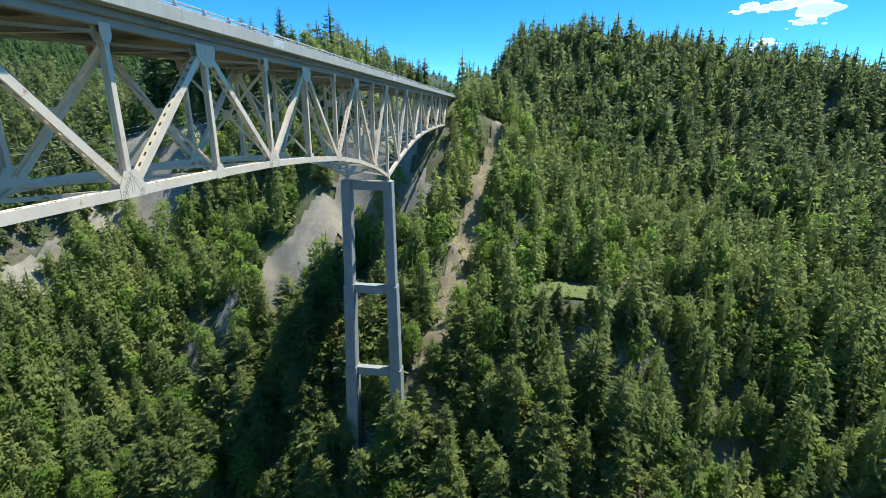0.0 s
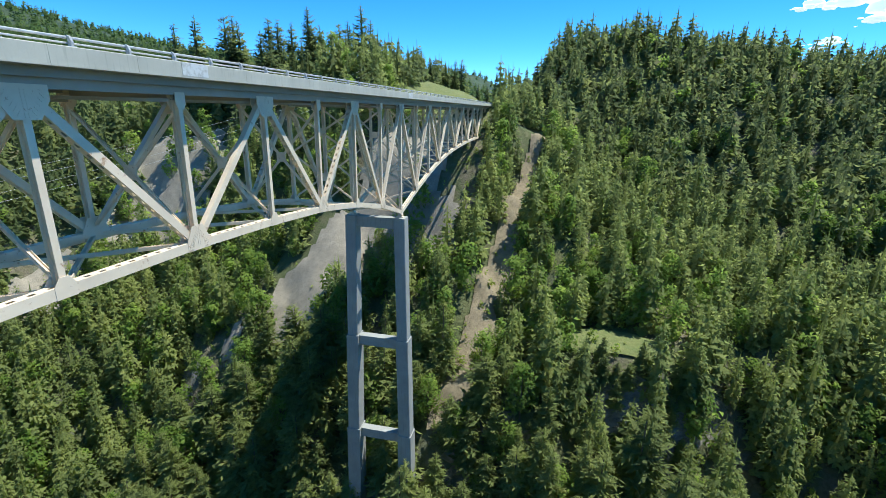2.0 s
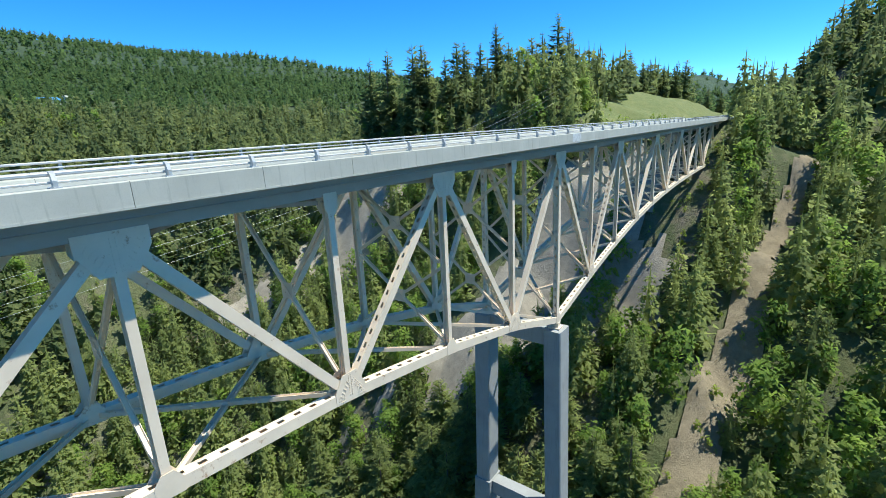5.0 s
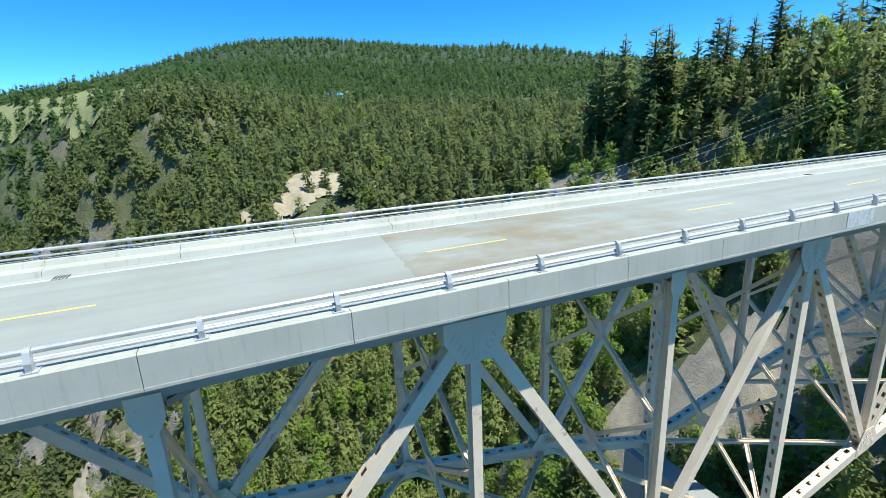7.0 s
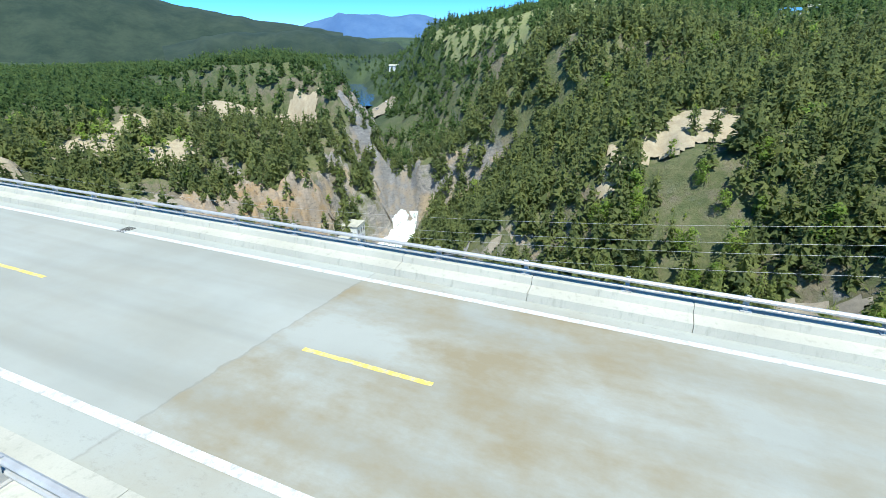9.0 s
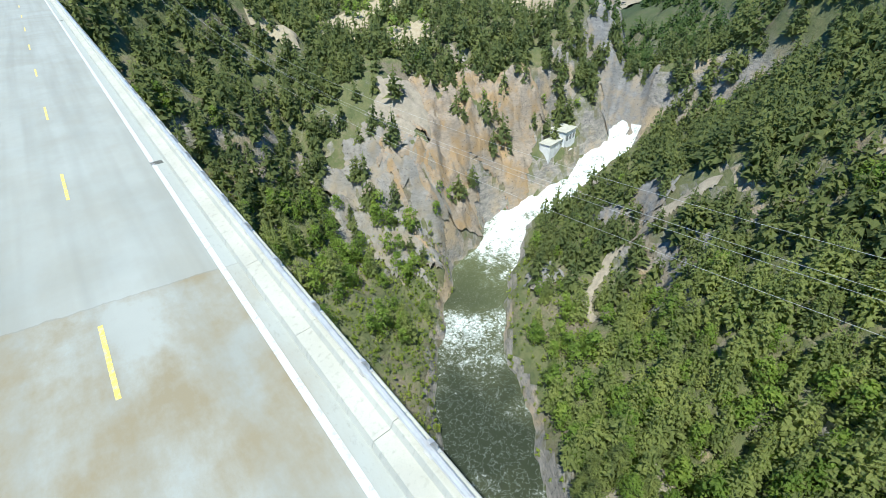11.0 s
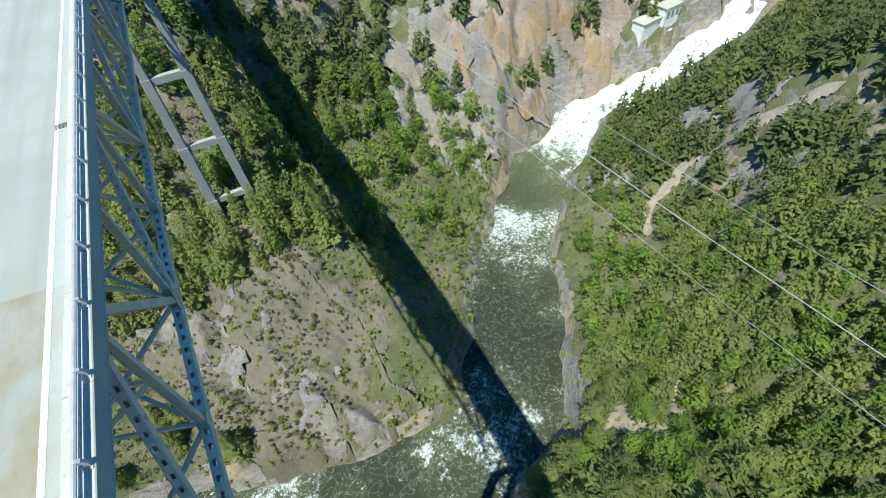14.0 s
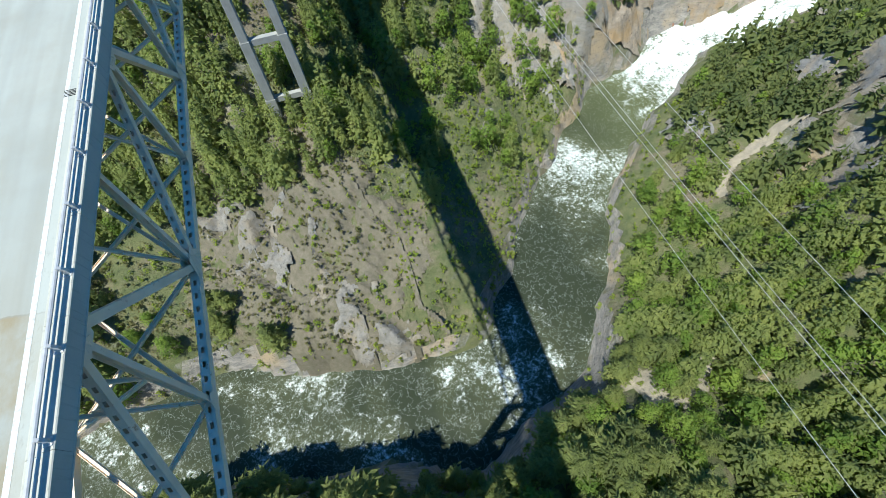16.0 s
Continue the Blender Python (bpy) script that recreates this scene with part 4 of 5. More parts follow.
def fir_of_tufts(tufts, seed, slim, size):
    """Unit-high fir for the mass of the forest: pointed tufts set on lobed whorls. Returns vertices, triangles and normals."""
    r = np.random.default_rng(seed)
    vs, ts, ns = [], [], []
    belly, low, skew = 0.55 + 0.3 * r.random(), 0.03 + 0.1 * r.random(), r.normal() * 0.12
    whorls, phases = 9 + int(r.integers(4)), r.random(16) * 6.28
    lean = r.normal(size=2) * 0.025
    for i in range(tufts):
        f = 1 - (r.random() * 0.97 + 0.03) ** 0.62
        level = min(whorls - 1, int(f * whorls))
        t = r.random() * 6.283
        lobe = 0.74 + 0.26 * math.cos(5 * t + phases[level]) + 0.1 * r.normal()
        deep = 0.55 + 0.45 * r.random() ** 0.5
        rad = (slim * (1 - f) ** belly * lobe * (1 + skew * math.cos(t)) * min(1, 0.65 + 2 * f) + 0.006) * deep
        z = low + (0.97 - low) * (0.35 * f + 0.65 * (level + 0.5 + 0.3 * r.normal()) / whorls) - 0.18 * rad
        c, s = math.cos(t), math.sin(t)
        p = np.array((c * rad + lean[0] * f, s * rad + lean[1] * f, z))
        face = np.array((c * 0.55, s * 0.55, 0.7)) + r.normal(size=3) * 0.4
        face /= np.linalg.norm(face)
        along = np.array((c, s, 0.15 + 0.35 * r.normal())) + r.normal(size=3) * 0.35
        u = np.cross(face, along)
        u /= np.linalg.norm(u) + 1e-9
        v = np.cross(u, face)
        g = size * (0.6 + 0.8 * r.random()) * (0.45 + 0.7 * (1 - f))
        k = len(vs)
        vs += [p - u * g * 0.62 - v * g * 0.4, p + u * g * 0.62 - v * g * 0.4 * r.random(), p + v * g * (0.9 + 0.6 * r.random())]
        ts.append((k, k + 1, k + 2))
        out = np.array((c * 0.42, s * 0.42, 0.7)) + face * 0.5
        ns += [out, out, out]
    for j in range(4):
        t = 1.571 * j
        k = len(vs)
        o = np.array((math.cos(t + 0.78), math.sin(t + 0.78), 0.5))
        vs += [np.array((lean[0], lean[1], 1.0)), np.array((0.22 * slim * math.cos(t), 0.22 * slim * math.sin(t), low)), np.array((0.22 * slim * math.cos(t + 1.571), 0.22 * slim * math.sin(t + 1.571), low))]
        ts.append((k, k + 1, k + 2))
        ns += [o, o, o]
    return facing(vs, ts, ns)


def broadleaf(clumps, leaves, seed, size=1.0):
    """Unit-high broad-leaved crown: leaf-bearing clumps on an uneven egg."""
    r = np.random.default_rng(seed)
    vs, ts, ns = [], [], []
    for i in range(clumps):
        t, f = r.random() * 6.28, r.random() ** 0.85
        z = 0.14 + 0.78 * f
        rad = 0.25 * math.sin(math.pi * min(1, 0.2 + 0.77 * f)) ** 0.8 * (0.45 + 0.55 * r.random())
        centre = np.array((rad * math.cos(t), rad * math.sin(t), z))
        spread = 0.04 + 0.035 * r.random()
        for j in range(leaves):
            off = r.normal(size=3) * (1, 1, 0.8)
            p = centre + off * spread
            out = np.array((p[0] * 3, p[1] * 3, (z - 0.35) * 1.6)) + off * 0.35 + (0, 0, 0.25)
            out /= np.linalg.norm(out) + 1e-9
            face = out + r.normal(size=3) * 0.5
            u = np.cross(face, r.normal(size=3))
            u /= np.linalg.norm(u) + 1e-9
            v = np.cross(face / (np.linalg.norm(face) + 1e-9), u)
            g = (0.022 + 0.022 * r.random()) * size
            k = len(vs)
            vs += [p - u * g, p + u * g * 0.8 + v * g * 0.3, p + v * g * (0.9 + 0.5 * r.random())]
            ts.append((k, k + 1, k + 2))
            ns += [out * 0.6 + face * 0.4] * 3
    return facing(vs, ts, ns)


def scatter(templates, where, heights, seed):
    """One joined mesh of many trees."""
    r = np.random.default_rng(seed)
    V, T, N, count = [], [], [], 0
    for (x, y, z), h in zip(where, heights):
        v, t, n = templates[r.integers(len(templates))]
        a = r.random() * 6.28
        c, s = math.cos(a), math.sin(a)
        wide = h * (0.85 + 0.3 * r.random())
        V.append(np.stack([(v[:, 0] * c - v[:, 1] * s) * wide + x, (v[:, 0] * s + v[:, 1] * c) * wide + y, v[:, 2] * h + z], 1))
        N.append(np.stack([n[:, 0] * c - n[:, 1] * s, n[:, 0] * s + n[:, 1] * c, n[:, 2]], 1))
        T.append(t + count)
        count += len(v)
    return np.concatenate(V), np.concatenate(T), np.concatenate(N)


def sites(x0, x1, y0, y1, spacing, seed):
    r = np.random.default_rng(seed)
    xs, ys = np.meshgrid(np.arange(x0, x1, spacing), np.arange(y0, y1, spacing))
    xs = xs.ravel() + (r.random(xs.size) - 0.5) * spacing * 0.95
    ys = ys.ravel() + (r.random(ys.size) - 0.5) * spacing * 0.95
    return xs, ys, r


def wooded(x, y):
    """Likelihood of a tree at a spot."""
    d, side, _ = river_frame(x, y)
    f = 0.86 + 0.75 * rough_noise(x, y, 45, 3)
    f = np.where((x > 14) & (y > 95), 1.0, f)
    f = np.where(d < np.where(x > -232, 16, np.where(x < -300, 30, 0)), 0, f)
    f = np.where((side > 0) & (d < 38) & (x < -45) & (x > -112), f * 0.4, f)
    f = np.where((np.abs(x) < 6.5) & (np.abs(y) > 104), 0, f)
    f = np.where((x < -6) & (x > -25) & (y > 132) & (y < 330), 0, f)
    f = np.where((side > 0) & (d >= 15) & (d < 52) & (np.abs(x) < 48), 1.0, f)
    f = np.where((x <= -62) & (x > -260) & (y > 200), f * 0.3, f)
    f = np.where((np.abs(x) < 5.5) & (np.abs(y) < 150), f * 0.5, f)
    f = np.where(np.hypot((x - 36) / 12, (y - 73.5) / 5.5) < 1, 0, f)
    f = np.where((np.abs(x - 11 - (y - 75) * 0.14) < 3.0) & (y > 62) & (y < 138), 0, f)
    f = np.where((side < 0) & (d < 62) & (x > -62) & (x < 60) & (y > -46), f * np.where(y < -37, 1.0, 0.07), f)
    f = np.where((side < 0) & (x > -70) & (x < 40) & (y <= -50), f * 0.7, f)
    f = np.where((side < 0) & (d < 42) & (x <= -62) & (x > -185), f * 0.3, f)
    f = np.where((np.hypot((x - 30) / 28, (y - 91) / 13) < 1) | (np.hypot((x + 40) / 32, (y - 88) / 20) < 1), f * 0.35, f)
    f = np.where((side < 0) & (d < 75) & (x < -45 + (y + 81) * 0.75) & (x > -125), f * 0.25, f)
    f = np.where(blotch(x, y, BLUFFS) > -0.05, f * 0.1, f)
    # open ground on the valley side of the large bluff
    f = np.where(np.hypot((x + 139) / 21, (y - 57) / 13) < 1, f * 0.1, f)
    f = np.where(blotch(x, y, SOIL) > 0, f * 0.1, f)
    f = np.where((off_line(x, y, [(-104, -6), (-119, -16), (-137, -11), (-143, 2)]) < 4), f * 0.2, f)
    f = np.where(blotch(x, y, PASTURE, 0.8) > 0, f * 0.38, f)
    return f


def shrubby(x, y):
    d, side, _ = river_frame(x, y)
    f = 0.25 + 0.8 * rough_noise(x, y, 20, 3)
    f = np.where(side < 0, f + 0.45, f)
    f = np.where(d < 24, f + 0.35, f)
    f = np.where((side > 0) & (d < 46) & (x < -40), 1.0, f)
    f = np.where((np.abs(x) < 13) & (y > 88) & (np.abs(x - 11 - (y - 75) * 0.14) > 2.2), 0.9, f)
    f = np.where((np.abs(x - 36) < 14) & (y > 56) & (y < 69), 1.0, f)
    f = np.where(blotch(x, y, NOSE, 0.9) > 0.05, f * 0.4, f)
    f = np.where(blotch(x, y, SOIL) > 0, f * 0.12, f)
    return np.where((d < 9) | (land(x, y) < -107.2), 0, np.where((np.abs(x) < 6.5) & (np.abs(y) > 130), 0, f))


def scrubby(x, y):
    d, side, _ = river_frame(x, y)
    f = 0.5 + 1.3 * rough_noise(x, y, 9, 3)
    return np.where((side < 0) & (d > 14), f, 0)


def leafy(x, y):
    d, side, _ = river_frame(x, y)
    f = 0.16 + 1.1 * rough_noise(x + 300, y, 40, 2)
    f = np.where((np.hypot((x - 30) / 28, (y - 91) / 13) < 1) | (np.hypot((x + 40) / 32, (y - 88) / 20) < 1) | ((x > -1) & (x < 24) & (y > 58) & (y < 136)), 1.0, f)
    f = np.where((side > 0) & (d < 70) & (x < -25) & (x > -105), 0.55, f)
    return np.where(wooded(x, y) > 0.06, f, 0)


FAR = [fir_of_tufts(20, s, 0.25, 0.19) for s in range(6)]
MID = [fir_of_tufts(105, s + 10, 0.25, 0.088) for s in range(8)]
NEAR = [conifer(25, 8, s + 20, 0.255, 2, 4) for s in range(7)]
LIGHT = [fir_of_tufts(470, s + 40, 0.24, 0.044) for s in range(8)]
BROAD = [broadleaf(60, 16, s, 0.98) for s in range(5)]
THIN = [broadleaf(36, 10, s + 80, 1.5) for s in range(4)]
BUSH = [broadleaf(10, 7, s + 30, 2.6) for s in range(3)]


def spots_for(x0, x1, y0, y1, spacing, seed, heights, inner, outer, thin, where):
    xs, ys, r = sites(x0, x1, y0, y1, spacing, seed)
    d = np.hypot(xs - 0, ys - 30)
    ok = (d >= inner) & (d < outer)
    xs, ys, d = xs[ok], ys[ok], d[ok]
    ok = r.random(len(xs)) < where(xs, ys) * thin * 1.6
    xs, ys = xs[ok], ys[ok]
    hs = heights[0] + (heights[1] - heights[0]) * r.random(len(xs)) ** 1.1
    return np.stack([xs, ys, land(xs, ys) - 0.4], 1), hs


def forest(name, label, templates, material, x0, x1, y0, y1, spacing, seed, heights, inner=0.0, outer=1e9, thin=1.0, where=wooded, up=0.0):
    at, hs = spots_for(x0, x1, y0, y1, spacing, seed, heights, inner, outer, thin, where)
    at[:, 2] += up
    V, T, N = scatter(templates, at, hs, seed)
    return tagged(new(name, raw_mesh(name, V, T, material, N)), label, "forest", kind="stuff")


def trunk_mesh(name, h, r0, boughs=()):
    bm = bmesh.new()
    segs = [((0, 0, -0.06), (0, 0, h), r0, r0 * 0.25)] + list(boughs)
    for a, b, ra, rb in segs:
        a, b = Vector(a), Vector(b)
        d = (b - a).normalized()
        s = d.orthogonal().normalized()
        u = d.cross(s)
        lo = [bm.verts.new(a + (s * math.cos(t) + u * math.sin(t)) * ra) for t in (0, 1.05, 2.09, 3.14, 4.19, 5.24)]
        hi = [bm.verts.new(b + (s * math.cos(t) + u * math.sin(t)) * rb) for t in (0, 1.05, 2.09, 3.14, 4.19, 5.24)]
        for i in range(6):
            bm.faces.new((lo[i], lo[(i + 1) % 6], hi[(i + 1) % 6], hi[i]))
        bm.faces.new(hi)
    me = bpy.data.meshes.new(name)
    bm.to_mesh(me)
    bm.free()
    me.materials.append(BARK)
    return me


CROWNS = [raw_mesh("crown", v, t, NEEDLES, n) for v, t, n in NEAR]
DARK_CROWNS = [raw_mesh("crown", v, t, FIR_WOOD, n) for v, t, n in NEAR[:4]]
STEM = trunk_mesh("trunk", 0.9, 0.016)
LEAF_CROWNS = [raw_mesh("crown", v, t, LEAVES, n) for v, t, n in BROAD]
BOUGHS = [((0, 0, 0.22 + 0.09 * i), (0.16 * math.cos(2.4 * i), 0.16 * math.sin(2.4 * i), 0.42 + 0.1 * i), 0.009, 0.003) for i in range(5)]
LEAF_STEM = trunk_mesh("trunk", 0.82, 0.015, BOUGHS)


def tree(kind, label, category, crown, stem, x, y, z, h, turn, wide=1.0):
    t = thing(kind, label, category, "canyon trees")
    t.matrix_basis = Matrix.Translation((x, y, z)) @ Matrix.Rotation(turn, 4, "Z") @ Matrix.Diagonal((h * wide, h * wide, h, 1))
    piece("trunk", stem, t)
    piece("crown", crown, t)
    return t


def wood_with_near_trees(seed, spacing, heights, outer, count, conifers):
    """The nearest trees are things of their own; the rest are one mass."""
    templates = NEAR if conifers else BROAD
    where = wooded if conifers else leafy
    at, hs = spots_for(-140, 140, -120, 160, spacing, seed, heights, 0, outer, 1.0 if conifers else 0.75, where)
    d = np.minimum(np.hypot(at[:, 0] - 18, at[:, 1] - 15), np.hypot(at[:, 0] + 18, at[:, 1] - 35))
    order = np.argsort(d)
    r = np.random.default_rng(seed)
    for i in order[:count]:
        n = r.integers(len(templates))
        if conifers:
            tree("conifer", "green conifer with drooping boughs on the canyon slope", "conifer", CROWNS[n], STEM, *at[i], hs[i], r.random() * 6.28, 0.85 + 0.3 * r.random())
        else:
            tree("broadleaved_tree", "bright green broadleaved tree on the canyon slope", "tree", LEAF_CROWNS[n], LEAF_STEM, *at[i], hs[i], r.random() * 6.28, 0.85 + 0.3 * r.random())
    rest = order[count:]
    V, T, N = scatter(LIGHT if conifers else THIN, at[rest], hs[rest], seed)
    name = "conifer_forest" if conifers else "broadleaf_wood"
    label = "dense green conifer forest on the canyon slopes" if conifers else "bright green broadleaved trees among the conifers"
    tagged(new(name, raw_mesh(name, V, T, NEEDLES if conifers else LEAVES, N)), label, "forest", kind="stuff")


wood_with_near_trees(1, 4.25, (8, 18), 118, 200, True)
wood_with_near_trees(3, 5.5, (6, 12), 150, 90, False)
forest("conifer_forest", "dense dark green conifer forest on the canyon slopes", MID, FIR_WOOD, -300, 260, -260, 320, 4.9, 5, (8, 17), 118, 270)
forest("broadleaf_wood", "bright green broadleaved trees on the far slopes", [broadleaf(14, 6, s + 90, 2.6) for s in range(4)], LEAVES, -300, 200, -220, 300, 9.0, 6, (6, 11), 150, 290, 0.55, leafy)
forest("hill_forest", "dark conifer forest on the mountain side", [fir_of_tufts(40, s + 70, 0.25, 0.14) for s in range(6)], FAR_NEEDLES, -560, 60, -480, 520, 6.6, 11, (7, 13), 270, 500)
forest("far_forest", "dark conifer forest covering the distant hills", FAR, FAR_NEEDLES, -1250, 60, -950, 800, 11.0, 2, (7, 12), 500, 1250)
forest("undergrowth", "bright green shrubs on the canyon banks", BUSH, SHRUB, -150, 90, -110, 150, 3.0, 4, (1.2, 3.4), 0, 140, 1.0, shrubby)

TUFTS = [broadleaf(4, 6, s + 60, 4.2) for s in range(4)]
forest("scrub", "low dry scrub and grass tufts on the rocky bank", TUFTS, SCRUB, -14, 60, -75, 30, 1.35, 7, (0.8, 2.3), 0, 130, 1.0, scrubby, 0.7)
forest("scrub", "yellow green scrub on the grassy bank", TUFTS, SHRUB, -80, -14, -75, 30, 1.5, 8, (0.8, 2.4), 0, 130, 1.0, scrubby, 0.4)

# young conifers on the slope below the meadow
r = np.random.default_rng(31)
for i in range(22):
    x, y = 25 + 23 * (i + r.random()) / 22, 61.5 + 7.5 * r.random()
    tree("young_conifer", "young green conifer on the slope below the meadow", "conifer", CROWNS[i % 7], STEM, x, y, float(land(x, y)) - 0.3, 3.5 + 2.5 * r.random(), 2.1 * i, 1.15)

# tall pines on the knoll beside the far end of the road
PINES = [(-101, 138, 30.0), (-93, 138, 30.1), (-80, 136, 27.8), (-81, 142, 25.7), (-77, 139, 23.9), (-69, 138, 20.4), (-74, 151, 19.8), (-68, 146, 18.7), (-69, 157, 18.7), (-59, 151, 20.4), (-54, 165, 18.2), (-54, 174, 23.6), (-49, 174, 27.6), (-49, 181, 25.3), (-39, 177, 9.3), (-39, 185, 10.0), (-33, 185, 9.0), (-33, 200, 16.4), (-28, 197, 11.3), (-28, 207, 13.8), (-25, 213, 12.6), (-22, 218, 15.0), (-20, 224, 16.4), (-17, 260, 10.7), (-13, 270, 11.9), (-10, 291, 10.5), (-7, 311, 8.2)]
for i, (x, y, h) in enumerate(PINES):
    tree("tall_pine", "tall dark pine standing on the knoll by the road", "pine", DARK_CROWNS[i % 4], STEM, x, y, float(land(x, y)) - 0.3, h + 0.3, 37.0 * i, 0.8)

# ---- the dam's works above the falls ----
WHITE_WALL = concrete("white_concrete", (0.82, 0.82, 0.80), (0.5, 0.5, 0.48))
ROOF_BLUE = Mat("blue_metal_roof", 0.4, 0.2).colour((0.10, 0.32, 0.62)).m
CAR_WHITE = Mat("white_car_paint", 0.25).colour((0.82, 0.83, 0.85)).m
CAR_DARK = Mat("dark_glass", 0.1).colour((0.02, 0.022, 0.025)).m
CAR_GREY = Mat("grey_car_paint", 0.3, 0.4).colour((0.35, 0.37, 0.40)).m
LOGS = Mat("floating_logs", 0.9).colour((0.32, 0.13, 0.07)).m


def powerhouse(x, y, z):
    p = thing("powerhouse", "small white concrete powerhouse with flat roofs beside the falls", "powerhouse")
    p.matrix_basis = pose(x, y, z, 0, 0, 190) @ Matrix.Diagonal((1.25, 1.25, 1.15, 1))
    for name, dims in (("main_block", (-4, 4, -3.5, 3.5, -22, 5)), ("side_block", (-13, -4.01, -2.5, 2, -22, 2.2)), ("valve_house", (-9, -4.5, 3.6, 7, -22, 3.2)), ("retaining_wall", (-4, 12, -4.4, -3.52, -22, -3))):
        bm = bmesh.new()
        box(bm, *dims)
        part(name, bm, WHITE_WALL, p)
        if name != "retaining_wall":
            bm = bmesh.new()
            box(bm, dims[0] - 0.3, dims[1] + 0.3 if name == "main_block" else dims[1] - 0.05, dims[2] - 0.3, dims[3] + 0.3, dims[5], dims[5] + 0.35)
            part("roof_slab", bm, CONCRETE, p)
    for i in range(3):
        bm = bmesh.new()
        box(bm, -3 + 2.4 * i, -1.6 + 2.4 * i, -3.56, -3.5, 1.2, 3.4)
        part("window", bm, CAR_DARK, p)
    return p


powerhouse(-182, -86, -80)


def car(x, y, z, turn, paint, label):
    c = thing("parked_car", label, "car", "parked cars")
    c.matrix_basis = pose(x, y, z, 0, 0, turn)
    bm = bmesh.new()
    prism(bm, [(-0.88, 0.35), (0.88, 0.35), (0.9, 0.85), (0.82, 0.98), (-0.82, 0.98), (-0.9, 0.85)], -2.3, 2.3)
    part("body", bm, paint, c)
    bm = bmesh.new()
    prism(bm, [(-0.82, 0.985), (0.82, 0.985), (0.65, 1.55), (-0.65, 1.55)], -1.7, 1.1)
    part("cabin", bm, CAR_DARK, c)
    bm = bmesh.new()
    box(bm, -0.63, 0.63, -1.5, 0.9, 1.552, 1.6)
    part("roof", bm, paint, c)
    for sx in (-0.85, 0.85):
        for sy in (-1.45, 1.45):
            bm = bmesh.new()
            prism(bm, [(0.33 * math.cos(i * 0.524), 0.33 + 0.33 * math.sin(i * 0.524)) for i in range(12)][::-1], -0.11, 0.11)
            part("wheel", bm, RUBBER, c).matrix_basis = pose(sx, sy, 0, 0, 0, 90)
    return c


for i, (px, py) in enumerate(((-372, -196), (-377, -191), (-383, -187), (-366, -204), (-389, -181))):
    car(px, py, float(land(px, py)) + 1.1, 40 + 20 * i, (CAR_WHITE, CAR_GREY)[i % 2], ("white car", "grey car")[i % 2] + " parked on the gravel lot above the falls")
drape("gravel_lot", "pale gravel parking lot above the falls", -410, -350, -225, -165, 2.5, lambda x, y: 1 - np.hypot(x + 378, y + 193) / 24 + rough_noise(x, y, 12, 3) * 0.4, BARE, 1.0, 0.2)


def house(x, y, turn, wide, deep, high, roof, label):
    h = thing("house", label, "house", "far houses")
    h.matrix_basis = pose(x, y, float(land(x, y)), 0, 0, turn)
    bm = bmesh.new()
    box(bm, -wide / 2, wide / 2, -deep / 2, deep / 2, -3, high)
    part("wall", bm, WHITE_WALL, h)
    bm = bmesh.new()
    prism(bm, [(-wide / 2 - 0.5, high), (wide / 2 + 0.5, high), (0, high + wide * 0.28)], -deep / 2 - 0.5, deep / 2 + 0.5)
    part("roof", bm, roof, h)
    for i in (-1, 0, 1):
        bm = bmesh.new()
        box(bm, wide / 2, wide / 2 + 0.05, i * deep / 3.4 - 0.6, i * deep / 3.4 + 0.6, 1, 2.3)
        part("window", bm, CAR_DARK, h)
    return h


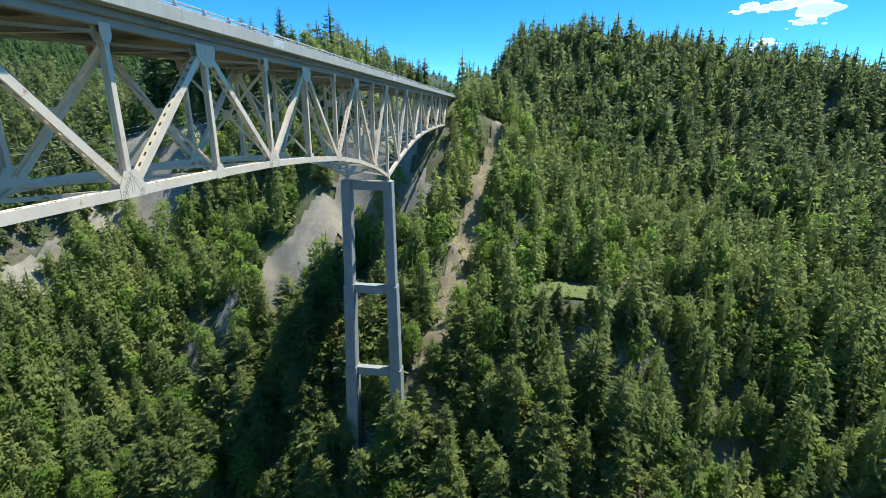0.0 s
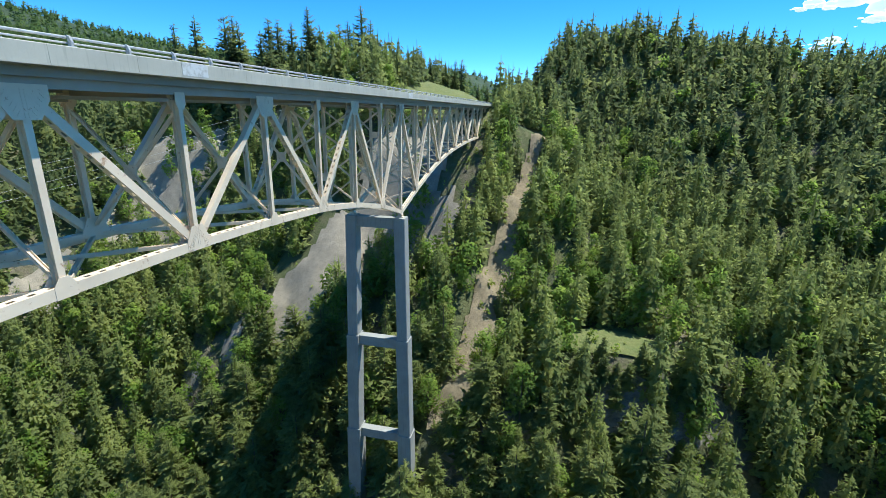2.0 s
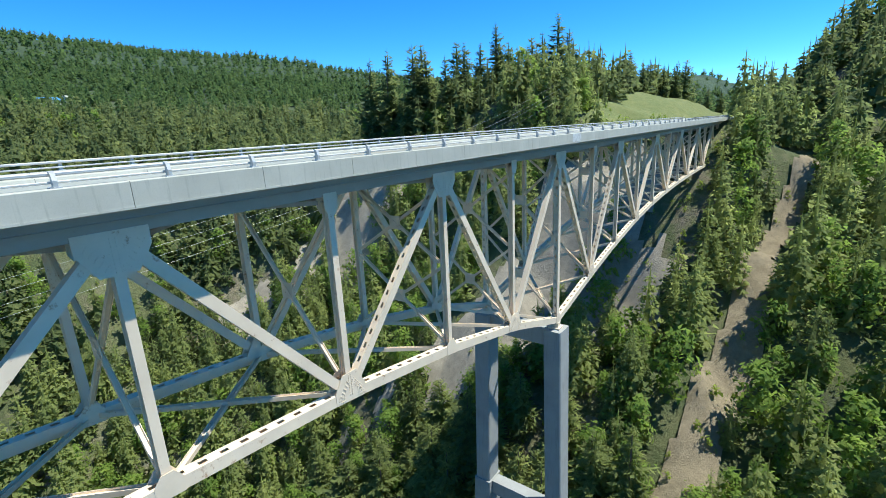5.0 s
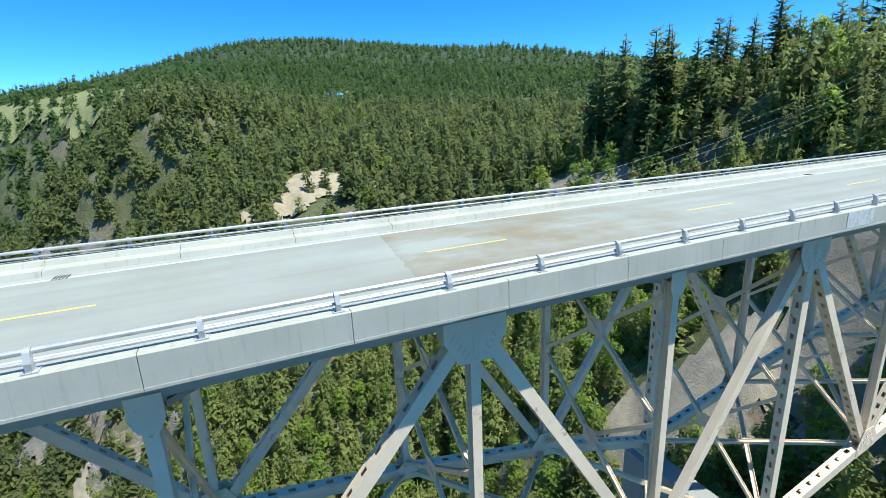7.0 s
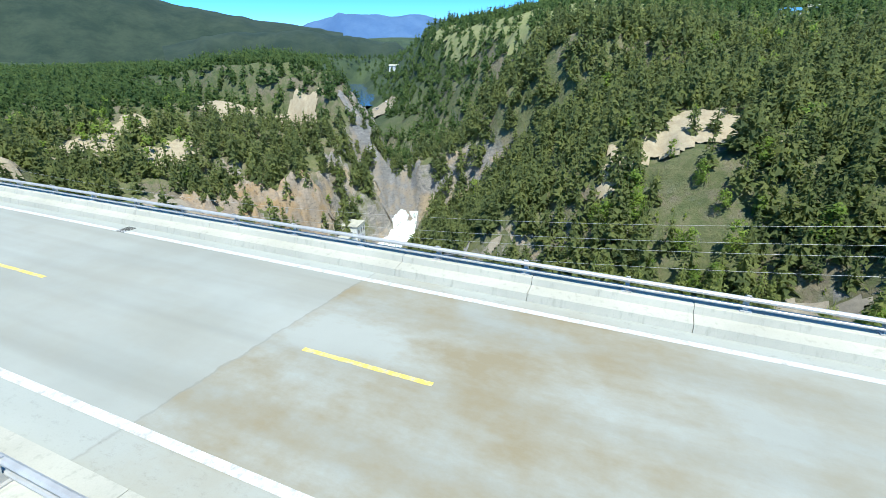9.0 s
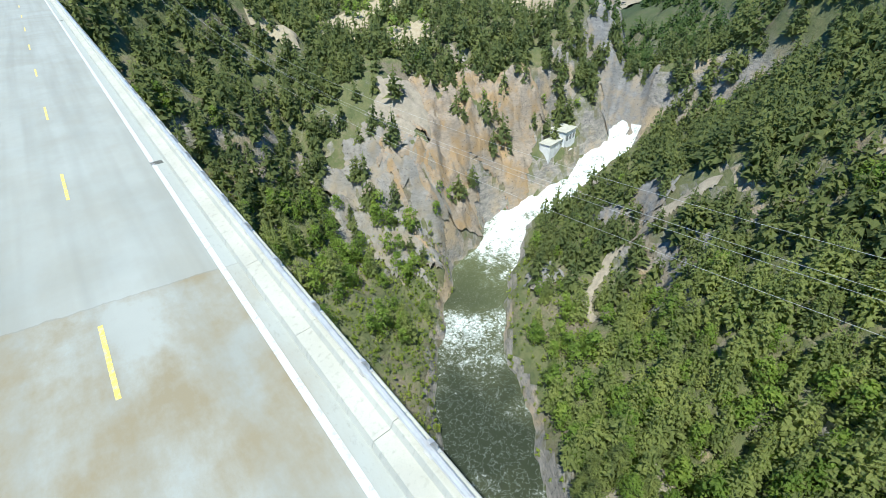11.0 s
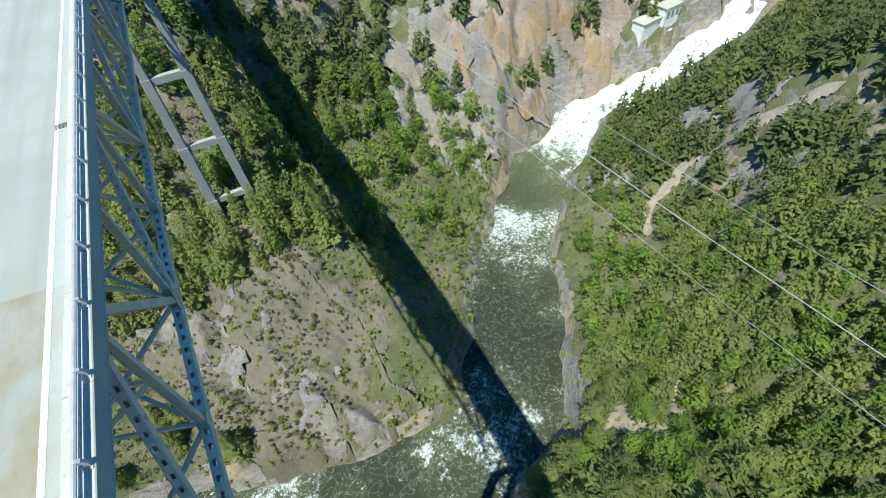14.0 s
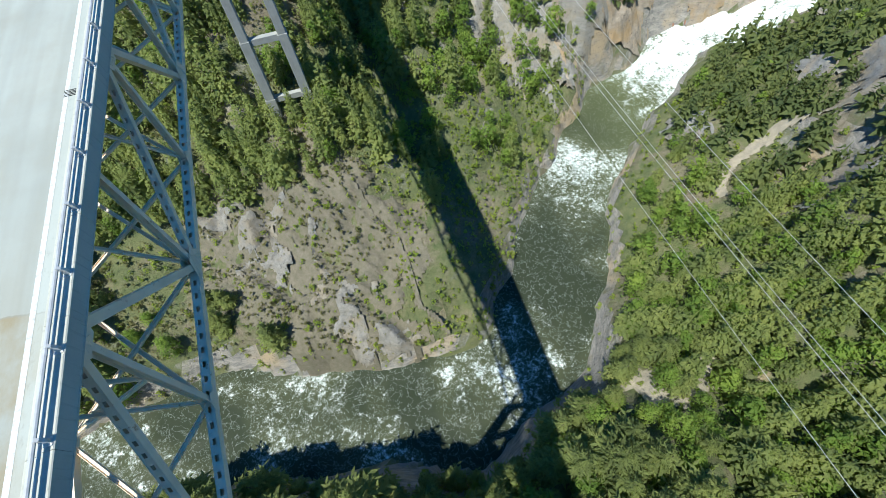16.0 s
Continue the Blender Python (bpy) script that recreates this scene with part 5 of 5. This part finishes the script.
house(-324, 106, 10, 6, 10, 2.8, ROOF_BLUE, "low house with a blue metal roof on the wooded mountain side")
house(-330, 118, -10, 4, 5, 3, CONCRETE, "small white house on the wooded mountain side")
house(-560, -262, 20, 7, 16, 4, CONCRETE, "pale building near the reservoir")

LAKE = Mat("reservoir_water", 0.12)
LAKE.colour((0.03, 0.07, 0.16)).bump(LAKE.noise(0.4, 4), 0.2, 0.2)
bm = bmesh.new()
for i in range(12):
    u, v = i / 12, (i + 1) / 12
    near, on = Vector((-430 - 330 * u, -245 - 214 * u, -46)), Vector((-430 - 330 * v, -245 - 214 * v, -46))
    wide = Vector((21, -32, 0))
    bm.faces.new([bm.verts.new(p) for p in (near - wide, near + wide, on + wide, on - wide)])
bmesh.ops.remove_doubles(bm, verts=bm.verts, dist=0.01)
me = bpy.data.meshes.new("reservoir")
bm.to_mesh(me)
bm.free()
me.materials.append(LAKE.m)
tagged(new("reservoir", me), "still blue reservoir between the wooded hills", "water", kind="structure")

# logs caught in the pool below the falls
raft = thing("log_raft", "raft of reddish brown driftwood logs in the pool", "driftwood")
for i in range(26):
    bm = bmesh.new()
    x, y = -143 + rng.normal() * 3.2, -87 + rng.normal() * 1.6
    t, l = rng.normal() * 0.5 + 0.2, 2 + 3 * rng.random()
    z = -107.4 + float(floor_rise(np.array(x))) + 0.9
    beam(bm, (x, y, z), (x + l * math.cos(t), y + l * math.sin(t), z + 0.2), 0.34, 0.3, (0, 0, 1))
    part("log", bm, LOGS, raft)

# power lines along the canyon
for i in range(4):
    wire = bpy.data.curves.new("power_line", "CURVE")
    wire.dimensions, wire.bevel_depth, wire.bevel_resolution = "3D", 0.012, 1
    sp = wire.splines.new("POLY")
    sp.points.add(60)
    for j, p in enumerate(sp.points):
        y = -190 + 330 * j / 60
        p.co = (-29.0 - 1.5 * i, y, -13.0 + 19.5 * ((y + 20) / 150) ** 2 + (0.0, 1.6, 0.2, 1.9)[i], 1)
    wire.materials.append(RAIL)
    tagged(new("power_line", wire), "thin grey overhead power line across the canyon", "power line", "power lines")
